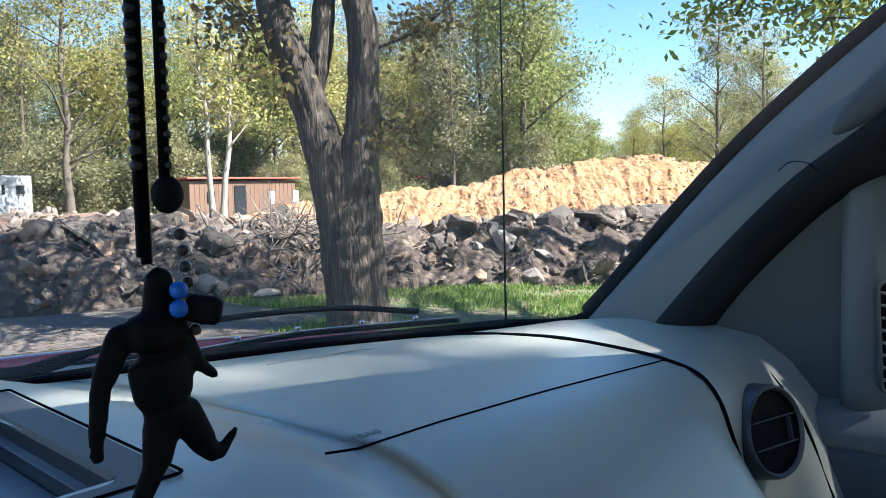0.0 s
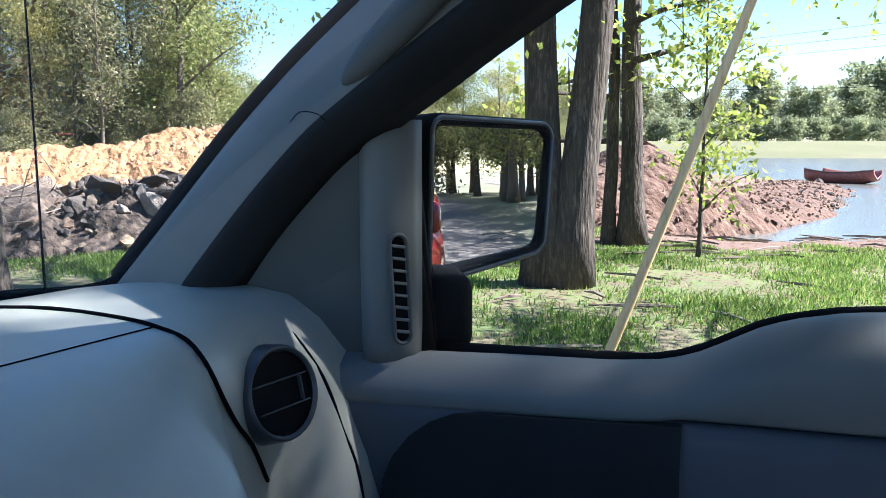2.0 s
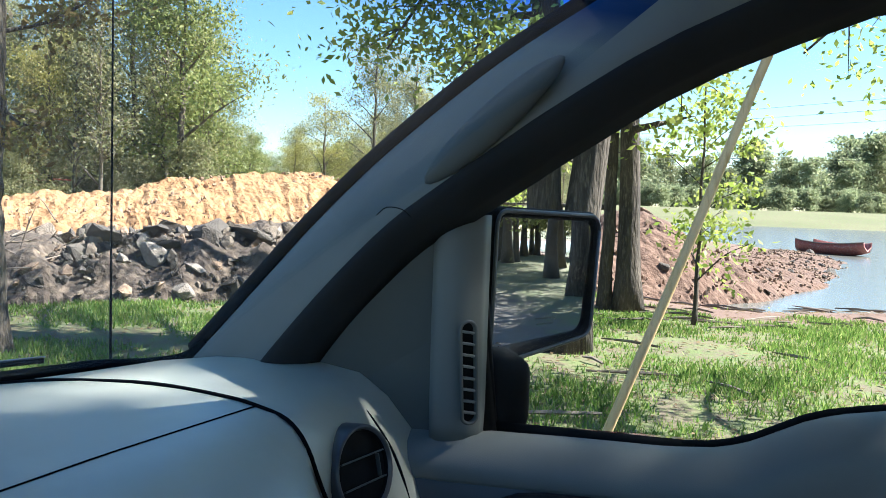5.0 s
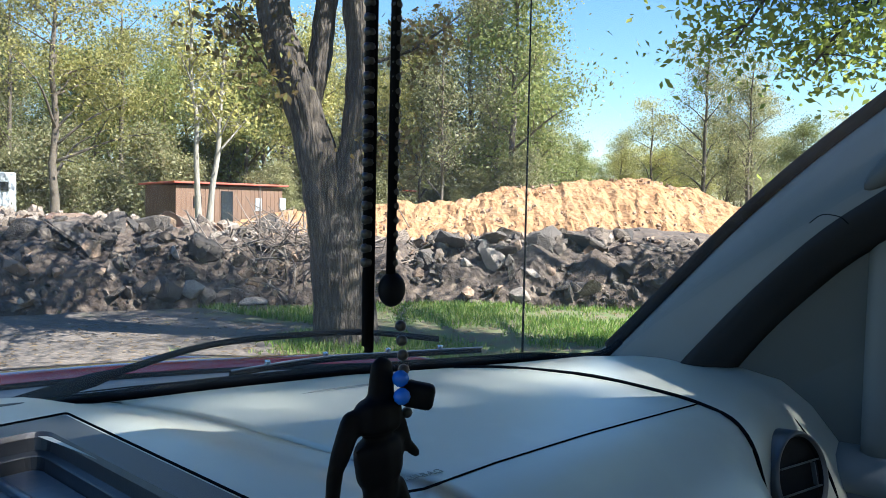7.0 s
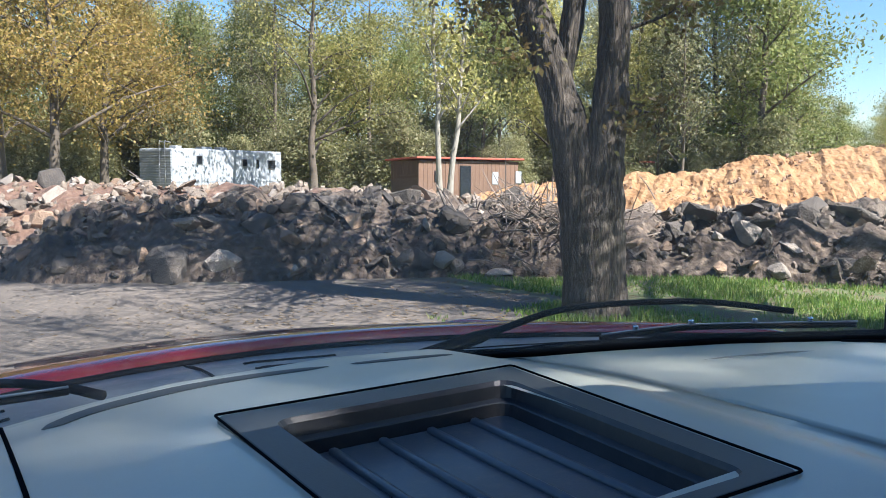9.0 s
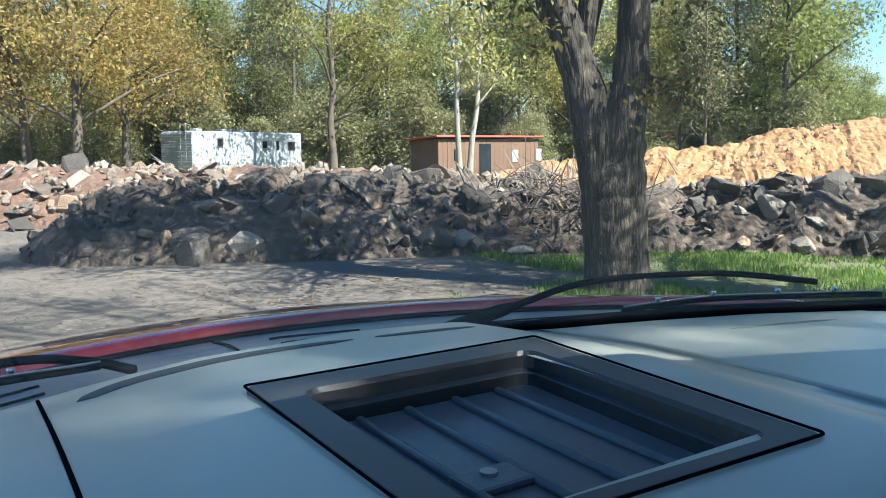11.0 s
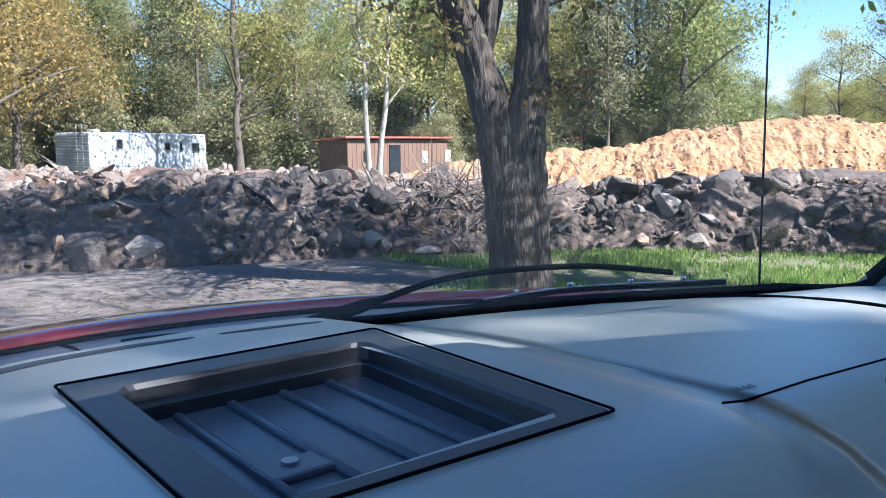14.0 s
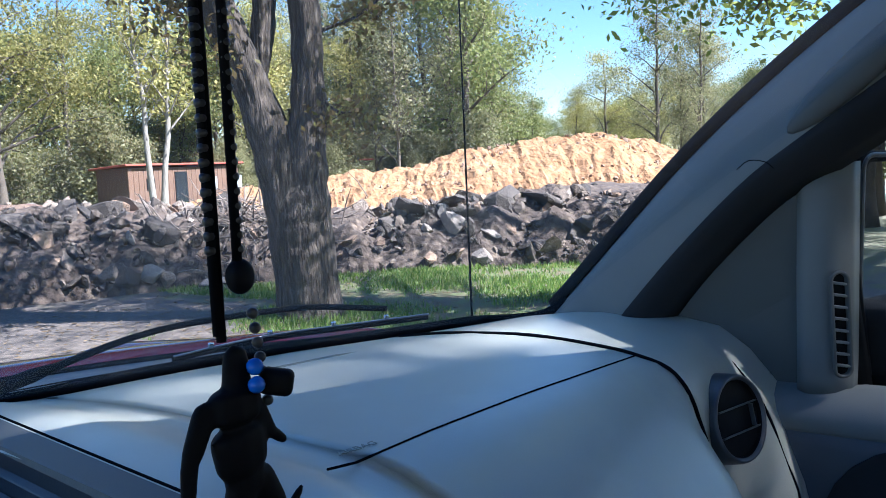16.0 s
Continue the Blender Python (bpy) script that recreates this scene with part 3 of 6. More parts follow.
part("screw", from_bm("screw", scr, STEEL), tray, "steel screw head", pose(-0.114, 0.526, TZ - 0.0222))

# round air vent in the end cap
vent_m = Matrix.Translation((0.672, 0.250, 1.200)) @ Vector((-0.27, -0.93, 0.22)).to_track_quat('Z', 'Y').to_matrix().to_4x4()
vent = part("air_vent", None, truck, "round black air vent with slats in a satin grey ring", vent_m @ Matrix.Scale(0.90, 4))
rings = []
for r, z in ((0.060, -0.05), (0.0555, -0.003), (0.0535, 0.001), (0.0512, 0.0012), (0.0485, -0.003), (0.0475, -0.022)):
    rings.append([Vector((r * math.cos(2 * math.pi * k / 32), r * math.sin(2 * math.pi * k / 32), z)) for k in range(32)])
part("vent_throat", mesh("vent_throat", *loft([[Vector((p.x * k, p.y * k, z)) for p in rings[4]] for k, z in ((1.0, -0.0028), (0.985, -0.0085))], caps=False), BLACK, True), vent, "black vent throat")
part("vent_ring", mesh("vent_ring", *loft(rings[:5], caps=False), SATIN, True), vent, "satin grey ring")
part("vent_bowl", mesh("vent_bowl", [Vector((0.0475 * math.cos(2 * math.pi * k / 32), 0.0475 * math.sin(2 * math.pi * k / 32), -0.008)) for k in range(32)], [tuple(range(32))], BLACK), vent)
for k, yy in enumerate((-0.017, 0.015)):
    half = math.sqrt(0.044 ** 2 - yy ** 2)
    part("vent_slat", from_bm("vent_slat", rounded_box((2 * half, 0.0020, 0.006), 0.0007), DARK_TRIM), vent, "", pose(0, yy, -0.0035, -12, 0, 0))
part("vent_vane", from_bm("vent_vane", rounded_box((0.002, 0.028, 0.006), 0.0007), DARK_TRIM), vent, "", pose(0.030, -0.001, -0.0035))

# front pillar with grab handle
A = [(0.815, 0.60, 1.235), (0.80, 0.540, 1.283), (0.80, 0.447, 1.383), (0.80, 0.372, 1.464), (0.80, 0.300, 1.534), (0.80, 0.237, 1.588), (0.80, 0.174, 1.638), (0.798, 0.108, 1.684), (0.782, -0.01, 1.750), (0.735, -0.17, 1.825)]
B = [(0.812, 0.405, 1.225), (0.80, 0.386, 1.268), (0.80, 0.337, 1.334), (0.80, 0.288, 1.389), (0.80, 0.235, 1.441), (0.80, 0.178, 1.481), (0.80, 0.108, 1.528), (0.798, 0.035, 1.577), (0.79, -0.10, 1.655), (0.765, -0.35, 1.748)]
sa, sb = smooth_path(A, 28), smooth_path(B, 28)


def pillar_rings(sign):
    out = []
    for p, q in zip(sa, sb):
        p, q = Vector(p), Vector(q)
        mid = (p + q) / 2
        inn = Vector((-1, 0.25, 0)).normalized()
        w = (q - p)
        ring = [p + Vector((0.012, 0.01, 0)), p + inn * 0.006, p + w * 0.14 + inn * 0.020, p + w * 0.36 + inn * 0.026, p + w * 0.56 + inn * 0.030, p + w * 0.72 + inn * 0.036,
                p + w * 0.86 + inn * 0.026, p + w * 0.96 + inn * 0.004, q + Vector((0.02, 0, -0.005)), q + Vector((0.075, 0.02, 0.0)), mid + Vector((0.09, 0.05, 0.03)), p + Vector((0.05, 0.03, 0.01))]
        out.append([Vector((sign * r.x, r.y, r.z)) for r in ring])
    return out


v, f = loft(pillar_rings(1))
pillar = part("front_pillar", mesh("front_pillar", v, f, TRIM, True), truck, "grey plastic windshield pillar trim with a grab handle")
# dark strip: the rubber seal, widened to paint the pillar's shaded side
strip = []
for p, q in zip(sa, sb):
    p, q = Vector(p), Vector(q)
    w, inn = q - p, Vector((-1, 0.25, 0)).normalized()
    strip.append([p + w * 0.64 + inn * 0.030, p + w * 0.70 + inn * 0.0372, p + w * 0.77 + inn * 0.0372, p + w * 0.87 + inn * 0.029, p + w * 0.97 + inn * 0.008, q + Vector((0.022, -0.004, -0.008)), p + w * 0.85])
part("door_seal", mesh("door_seal", *loft(strip), SEAL_SHADE, True), truck, "near-black rubber door seal and painted shade along the pillar")
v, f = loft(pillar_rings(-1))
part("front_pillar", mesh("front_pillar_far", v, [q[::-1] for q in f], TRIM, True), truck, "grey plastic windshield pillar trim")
# a darker ellipsoid on the pillar stands in for the shaded finger hollow
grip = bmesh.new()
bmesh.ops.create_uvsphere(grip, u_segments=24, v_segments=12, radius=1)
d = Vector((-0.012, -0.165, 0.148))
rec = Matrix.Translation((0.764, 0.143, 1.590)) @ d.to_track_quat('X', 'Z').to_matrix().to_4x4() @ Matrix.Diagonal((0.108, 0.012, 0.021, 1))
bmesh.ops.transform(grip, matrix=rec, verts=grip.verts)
part("handle_recess", from_bm("handle_recess", grip, DARK_TRIM, True), pillar, "dark ellipsoid painted as the shade in the grab handle's finger recess")
part("trim_clip", mesh("trim_clip", *tube(smooth_path([(0.748, 0.275, 1.478), (0.741, 0.260, 1.488), (0.744, 0.242, 1.486), (0.751, 0.234, 1.478)], 10), 0.0006, 5), GROOVE), pillar)
# black frit and seal along the windshield's foot and side
part("windshield_seal", mesh("windshield_seal", *tube(smooth_path([(x, front_y(x) + 0.008, 1.271) for x in np.linspace(0.0, 0.77, 20)] + [(0.796, 0.56, 1.277), (0.806, 0.535, 1.296)], 60), [0.001 + 0.0065 * min(1.0, i / 18) for i in range(60)], 8), GROOVE, True), truck, "black rubber windshield seal")
part("windshield_seal", mesh("windshield_seal_side", *tube([p + Vector((0.012, 0.018, 0.004)) for p in sa[3:]], 0.009, 6), BLACK, True), truck)

# windshield: base to header, bowed
grid = []
for i in range(33):
    u = -1 + i / 16
    xb, xt = 0.845 * u, 0.715 * u
    yb = front_y(xb) + 0.018
    yt = 0.16 - 0.31 * abs(u) ** 2.2
    zt = 1.845 - 0.045 * u * u
    col = []
    for j in range(13):
        s = j / 12
        bow = 0.02 * math.sin(math.pi * s)
        col.append((xb + (xt - xb) * s, yb + (yt - yb) * s + bow, 1.256 + (zt - 1.256) * s + bow * 0.6))
    grid.append(col)
v = [p for c in grid for p in c]
f = [(i * 13 + j, (i + 1) * 13 + j, (i + 1) * 13 + j + 1, i * 13 + j + 1) for i in range(32) for j in range(12)]
ws = part("windshield", mesh("windshield", v, f, WS_GLASS, True), truck, "clear windshield with a blue sunshade band")
ws.visible_shadow = False

# roof, rear wall and floor of the cabin
roof_grid = [[(x, y, 1.80 + 0.055 * (1 - (x / 0.72) ** 2) - 0.02 * ((y + 0.6) / 0.8) ** 2) for y in (0.17 - 0.30 * (abs(x) / 0.72) ** 2, -0.1 - 0.2 * (abs(x) / 0.72) ** 2, -0.5, -0.9, -1.35)] for x in np.linspace(-0.72, 0.72, 13)]
part("headliner", mesh("headliner", *slab(roof_grid, 0.012), LINER, True), truck, "grey cloth headliner")
part("roof_skin", mesh("roof_skin", *slab([[(x * 1.08, y + 0.02, z + 0.045) for x, y, z in c] for c in roof_grid], 0.012), RED, True), truck, "red painted roof")
for x in (-0.77, 0.77):
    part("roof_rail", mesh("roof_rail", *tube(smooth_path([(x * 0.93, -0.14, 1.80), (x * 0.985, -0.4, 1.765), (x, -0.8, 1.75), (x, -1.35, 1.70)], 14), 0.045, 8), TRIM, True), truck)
    part("rear_pillar", from_bm("rear_pillar", rounded_box((0.10, 0.16, 0.60), 0.02), DARK_TRIM), truck, "", pose(x * 1.06, -0.67, 1.50, -6, 0, 0))
bk = join(*[((lambda b: (b[0], b[1]))(loft([[Vector((cx + sx * w / 2, -1.36 + sy * 0.03, cz + sz * h / 2)) for sx, sz in ((-1, -1), (1, -1), (1, 1), (-1, 1))] for sy in (-1, 1)]))) for cx, cz, w, h in ((0, 0.9, 1.7, 0.8), (0, 1.74, 1.5, 0.12), (-0.74, 1.5, 0.24, 0.42), (0.74, 1.5, 0.24, 0.42))])
part("rear_wall", mesh("rear_wall", *bk, DARK_TRIM), truck, "charcoal rear cabin wall with a window")
part("cabin_floor", from_bm("cabin_floor", rounded_box((1.74, 2.0, 0.08), 0.01), DARK_TRIM), truck, "", pose(0, -0.38, 0.52))
part("firewall", from_bm("firewall", rounded_box((1.74, 0.05, 0.72), 0.01), DARK_TRIM), truck, "", pose(0, 0.62, 0.86))
bench = join(loft([[Vector((x, y, z)) for y, z in ((-0.35, 0.60), (-0.30, 0.86), (-0.40, 0.90), (-0.86, 0.86), (-0.98, 0.90), (-1.10, 1.32), (-1.22, 1.34), (-1.2, 0.6))] for x in (-0.62, -0.3, 0.3, 0.62)]))
part("bench_seat", mesh("bench_seat", *bench, SEAT_CLOTH), truck, "grey cloth bench seat")


# doors
def sill_z(y):
    return lerp_table(y, (-1.2, -0.545, -0.46, -0.307, -0.253, -0.223, -0.194, -0.163, -0.128, -0.069, 0.065, 0.15, 0.5), (1.302, 1.288, 1.283, 1.274, 1.264, 1.254, 1.239, 1.223, 1.2115, 1.206, 1.204, 1.201, 1.199))


def door_rings(sign):
    out = []
    for y in list(np.linspace(0.40, 0.0, 8)) + list(np.linspace(-0.04, -0.34, 16)) + [-0.45, -0.56, -0.66]:
        z = sill_z(y)
        pts = [(0.885, z - 0.02), (0.872, z), (0.852, z + 0.006), (0.828, z + 0.004), (0.805, z - 0.006), (0.792, z - 0.022), (0.787, z - 0.04), (0.790, min(z - 0.045, 1.172)), (0.80, min(z - 0.05, 1.166)), (0.90, 1.15), (0.90, z - 0.03)]
        out.append([Vector((sign * px, y, pz)) for px, pz in pts])
    return out


for sign in (1, -1):
    v, f = loft(door_rings(sign))
    if sign < 0:
        f = [q[::-1] for q in f]
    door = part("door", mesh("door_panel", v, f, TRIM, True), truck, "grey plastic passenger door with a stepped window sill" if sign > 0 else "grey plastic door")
    card = [[Vector((sign * px, y, pz)) for px, pz in ((0.89, 1.150), (0.800, 1.164), (0.7905, 1.160), (0.787, 1.14), (0.790, 1.08), (0.80, 1.02), (0.80, 0.6), (0.89, 0.6))] for y in list(np.linspace(0.40, -0.40, 24)) + [-0.56, -0.66]]
    v, f = loft(card)
    part("door_card", mesh("door_card", v, f if sign > 0 else [q[::-1] for q in f], DOOR_CARD, True), door, "dark charcoal lower door card")
    gl = [Vector((sign * x, y, z)) for x, y, z in ((0.874, 0.152, 1.203), (0.868, 0.180, 1.496), (0.856, 0.018, 1.609), (0.838, -0.18, 1.705), (0.822, -0.62, 1.735), (0.872, -0.62, 1.29), (0.874, -0.25, 1.27), (0.874, -0.10, 1.205))]
    pane = part("side_window", mesh("side_window", gl, [tuple(range(8))], SIDE_GLASS), door, "clear side window pane")
    pane.visible_shadow = False
    frame_line = smooth_path([gl[7] + Vector((0, 0, 0.004)), gl[0] + Vector((0, 0, 0.004))], 4) + smooth_path([gl[0], (sign * 0.872, 0.168, 1.35), gl[1]], 6) + smooth_path([gl[1], gl[2], gl[3], (sign * 0.828, -0.4, 1.73), gl[4]], 18)
    part("window_seal", mesh("window_seal", *tube(frame_line, 0.008, 6), BLACK, True), door, "black rubber window seal")
    part("window_seal", mesh("window_seal_sill", *tube([Vector((sign * 0.873, y, sill_z(y) + 0.004)) for y in np.linspace(0.15, -0.62, 30)], 0.005, 6), BLACK, True), door)
    if sign > 0:
        part("window_frame", mesh("window_frame", *join(tube([(0.862, 0.157, 1.20), (0.862, 0.178, 1.35), (0.858, 0.190, 1.498)], [0.014, 0.013, 0.011], 8)), BLACK, True), door, "black window division bar")
        panel = [(0.815, 0.44, 1.18), (0.812, 0.415, 1.262), (0.808, 0.36, 1.336), (0.808, 0.308, 1.396), (0.808, 0.252, 1.450), (0.812, 0.195, 1.492), (0.832, 0.182, 1.35), (0.838, 0.165, 1.18)]
        v, f = loft([[Vector(p) for p in panel], [Vector(p) + Vector((0.05, 0, 0)) for p in panel]])
        sail = part("sail_panel", mesh("sail_panel", v, f, DARK_TRIM), door, "charcoal triangular panel beside the mirror")
        strip = [[Vector((x, y, z)) for x, y in ((0.811 + k, 0.222), (0.8055 + k, 0.213), (0.8046 + k, 0.204), (0.807 + k, 0.191), (0.8125 + k, 0.178), (0.826 + k, 0.163), (0.850, 0.158), (0.850, 0.228))] for z, k in ((1.195, 0.008), (1.22, 0.005), (1.34, 0.001), (1.41, 0.002), (1.45, 0.003), (1.482, 0.008))]
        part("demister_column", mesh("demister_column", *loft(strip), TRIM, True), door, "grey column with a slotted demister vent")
        vm = Matrix.Translation((0.8105, 0.1715, 1.288)) @ Vector((-0.82, -0.57, 0.0)).to_track_quat('Z', 'Y').to_matrix().to_4x4() @ pose(0, 0, 0, 0, 0, 3)
        sv = part("demister_vent", None, door, "narrow slotted side vent", vm)
        rr = []
        for (w, h), z in (((0.0125, 0.066), 0.0), ((0.0115, 0.065), 0.003), ((0.0085, 0.062), 0.003), ((0.008, 0.0615), -0.004)):
            ring = []
            for k in range(24):
                a = 2 * math.pi * k / 24
                ring.append(Vector((w * math.cos(a), (h - w) * (1 if math.sin(a) >= 0 else -1) + w * math.sin(a), z)))
            rr.append(ring)
        part("vent_rim", mesh("vent_rim", *loft(rr, caps=False), DARK_TRIM, True), sv)
        part("vent_back", mesh("vent_back", [p + Vector((0, 0, 0.0002)) for p in rr[3]], [tuple(range(24))], BLACK), sv)
        for k in range(8):
            part("vent_bar", from_bm("vent_bar", rounded_box((0.016, 0.0032, 0.006), 0.001), TRIM), sv, "", pose(0, -0.050 + k * 0.0143, 0.0, 0, 0, -12))
        # no hollow here: a flat near-black panel paints the pull recess's shade
        pod = [(-0.143, 1.163), (0.07, 1.158)] + [(0.07 + 0.12 * math.sin(radians(a)), 1.038 + 0.12 * math.cos(radians(a))) for a in (15, 30, 45, 60, 75, 90)] + [(0.19, 0.7), (-0.143, 0.7)]
        v, f = loft([[Vector((0.783, y, z)) for y, z in pod], [Vector((0.80, y, z)) for y, z in pod]])
        part("pull_recess", mesh("pull_recess", v, f, SEAL_SHADE), door, "near-black panel painted as the shade in the door pull recess")
        lm = Matrix.Translation((0.787, -0.430, 1.252)) @ Vector((-1, 0, 0.12)).to_track_quat('Z', 'Y').to_matrix().to_4x4()

        def lock_ring(a_, b_, z_, up=0.0):
            return [Vector((a_ * math.copysign(abs(math.cos(t_)) ** 0.7, math.cos(t_)), up + b_ * math.copysign(abs(math.sin(t_)) ** 0.7, math.sin(t_)), z_)) for t_ in (2 * math.pi * k / 28 for k in range(28))]

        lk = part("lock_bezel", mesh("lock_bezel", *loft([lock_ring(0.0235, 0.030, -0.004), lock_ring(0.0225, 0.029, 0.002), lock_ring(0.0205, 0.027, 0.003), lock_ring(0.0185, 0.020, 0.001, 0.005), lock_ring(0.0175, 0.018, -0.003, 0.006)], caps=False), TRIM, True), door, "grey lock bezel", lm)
        part("lock_well", mesh("lock_well", lock_ring(0.0175, 0.018, -0.003, 0.006), [tuple(range(28))], BLACK), lk)
        part("lock_knob", mesh("lock_knob", *tube([(0, -0.010, 0.003), (0, -0.006, 0.004), (0, -0.005, 0.004), (0, 0.008, 0.004), (0, 0.010, 0.004)], [0.008, 0.008, 0.0035, 0.0035, 0.0015], 12), DARK_TRIM, True), lk)

# wing mirror
n_h = Vector((-0.50, -0.865, 0.02)).normalized()
mc = Vector((1.018, 0.112, 1.390))
mm = Matrix.Translation(mc) @ n_h.to_track_quat('Z', 'Y').to_matrix().to_4x4()
mirror = part("wing_mirror", None, truck, "black framed wing mirror reflecting the track behind", mm)


def mirror_outline(grow, z, skew=0.0):
    out = []
    corners = ((0.116 + grow, 0.092 + grow, 0.022), (-0.116 - grow, 0.096 + grow, 0.02), (-0.125 - grow, -0.108 - grow, 0.02), (0.100 + grow, -0.088 - grow, 0.026))
    for (cx, cy, r), s in zip(corners, (0, 90, 180, 270)):
        sx, sy = (1 if cx > 0 else -1), (1 if cy > 0 else -1)
        for k in range(6):
            a = radians(s + 18 * k)
            out.append(Vector((cx - sx * r + r * math.cos(a), cy - sy * r + r * math.sin(a), z)))
    return out


v, f = loft([mirror_outline(-0.006, -0.02), mirror_outline(-0.006, 0.004), mirror_outline(-0.003, 0.010), mirror_outline(0.004, 0.010), mirror_outline(0.008, 0.002), mirror_outline(0.006, -0.05), mirror_outline(-0.03, -0.10)], caps=False)
f.append(tuple(range(len(v) - 24, len(v))))
part("mirror_housing", mesh("mirror_housing", v, f, BLACK, True), mirror, "black plastic mirror housing")
gv = mirror_outline(-0.006, 0.0)
tilt = radians(6.5)
gv = [Vector((p.x, p.y, -0.008 - math.sin(tilt) * (0.12 - p.x) * 1.0 + 0.012)) for p in gv]
pane_m = part("mirror_pane", mesh("mirror_pane", gv, [tuple(range(24))], MIRROR), mirror, "mirror glass with a faint etched notice")
for k, (w, yy) in enumerate(((0.040, -0.058), (0.032, -0.066))):
    part("etched_line", from_bm("etched_line", rounded_box((w, 0.0014, 0.0006), 0), DARK_TRIM), pane_m, "", pose(0.012, yy, 0.004 - math.sin(tilt) * 0.108 + 0.0006, 0, -6.5, 0))
part("mirror_lip", mesh("mirror_lip", *tube([mirror_outline(0.002, 0.010)[i] for i in list(range(24)) + [0]], 0.0032, 6), SATIN, True), mirror, "grey lip of the mirror frame")
part("mirror_foot", from_bm("mirror_foot", rounded_box((0.14, 0.07, 0.10), 0.02, 3), BLACK, True), truck, "black mirror arm", pose(0.945, 0.165, 1.245, 0, 0, 25))

# bonnet, cowl, wings and body sides
def hood_y(x):
    """The bonnet's rear edge."""
    return 1.213 - 0.6 * x * x


hood_grid = []
for x in np.linspace(-0.90, 0.90, 27):
    col = []
    for u in (0.0, 0.012, 0.03, 0.08, 0.16, 0.26, 0.38, 0.52, 0.68, 0.85, 1.0):
        y = hood_y(x) + u * (2.25 - 0.18 * abs(x) ** 3 - hood_y(x))
        w = y - hood_y(x)
        z = 1.244 - 0.130 * w - 0.095 * w * w - 0.05 * max(0, (abs(x) - 0.72) / 0.18) ** 2 - 0.012 * max(0.0, 1 - u / 0.03) ** 2
        col.append((x, y, z))
    hood_grid.append(col)
part("bonnet", mesh("bonnet", *slab(hood_grid, 0.02), RED, True), truck, "red bonnet with raised edges")
cowl_grid = [[(x, front_y(x) + 0.028 + (hood_y(x) + 0.01 - front_y(x) - 0.028) * s, 1.238 - 0.018 * s ** 3) for s in (0, 0.33, 0.66, 1)] for x in np.linspace(-0.86, 0.86, 30)]
cowl = part("cowl", mesh("cowl", *slab(cowl_grid, 0.03), COWL, True), truck, "weathered grey cowl grille below the windshield")
part("bonnet_gasket", mesh("bonnet_gasket", *tube([(x, hood_y(x) - 0.002, 1.222) for x in np.linspace(-0.86, 0.86, 30)], 0.007, 6), BLACK, True), truck, "black rubber gasket behind the bonnet")
for xa, xb in ((0.16, 0.78), (-0.62, -0.30), (-0.02, 0.10)):
    for k, off in enumerate((0.045, 0.085, 0.125, 0.165, 0.205)):
        pts = [(x, front_y(x) + off * (1.0 if x < 0.5 else 1.0 + (x - 0.5) * 0.6), 1.2388 - 0.0028 * k ** 1.5 / 4) for x in np.linspace(xa, xb, 16)]
        if max(p[1] - hood_y(p[0]) for p in pts) < -0.012:
            part("cowl_slot", mesh("cowl_slot", *tube(pts, 0.0028, 6), BLACK, True), cowl, "long dark cowl slot" if k == 0 else "")
seam_pts = [(-0.084 + 0.009 * u, 1.00 + 0.19 * u, 1.2395 - 0.016 * u ** 3) for u in np.linspace(0, 1, 6)]
part("cowl_seam", mesh("cowl_seam", *tube(seam_pts, 0.002, 5), BLACK), cowl)


def wiper(points, blade_points, label):
    arm = part("wiper", mesh("wiper_arm", *tube(smooth_path(points, 20), [0.010] * 4 + [0.0055] * 16, 6), BLACK, True), truck, label)
    blade = smooth_path(blade_points, 24)
    part("wiper_blade", mesh("wiper_blade", *tube(blade, 0.0045, 6), BLACK, True), arm, "rubber wiper blade")
    part("blade_rail", mesh("blade_rail", *tube([p + Vector((0, -0.003, 0.005)) for p in blade], 0.0016, 5), STEEL, True), arm, "bright steel blade rail")
    for k in (3, 8, 13, 18):
        part("blade_pin", from_bm("blade_pin", rounded_box((0.007, 0.007, 0.007), 0.002), CHROME), arm, "", Matrix.Translation(blade[k] + Vector((0, -0.004, 0.009))))


wiper([(0.13, 0.965, 1.250), (0.29, 1.00, 1.262), (0.45, 1.045, 1.270), (0.58, 1.03, 1.272), (0.72, 0.975, 1.270), (0.79, 0.86, 1.264)],
      [(0.40, 0.905, 1.258), (0.52, 0.86, 1.266), (0.64, 0.79, 1.268), (0.73, 0.73, 1.270)], "black windshield wiper at rest")
wiper([(-0.75, 0.93, 1.245), (-0.5, 1.02, 1.255), (-0.33, 1.07, 1.262), (-0.26, 1.03, 1.262), (-0.22, 0.985, 1.256)],
      [(-0.72, 0.80, 1.258), (-0.55, 0.90, 1.264), (-0.38, 0.97, 1.266), (-0.25, 1.00, 1.262)], "black windshield wiper at rest")


def side_rings(sign):
    out = []
    for y, zt, xo in ((2.3, 0.98, 0.93), (1.9, 1.08, 0.97), (1.2, 1.16, 0.985), (0.6, 1.19, 0.985), (0.2, 1.19, 0.985), (-0.6, 1.21, 0.985), (-1.5, 1.22, 0.985), (-1.52, 1.24, 0.985), (-3.3, 1.25, 0.98), (-3.4, 1.22, 0.96)):
        pts = [(0.895, zt), (xo - 0.03, zt), (xo, zt - 0.05), (xo + 0.01, 0.85), (xo, 0.6), (xo - 0.04, 0.48), (0.895, 0.46)]
        out.append([Vector((sign * px, y, pz)) for px, pz in pts])
    return out


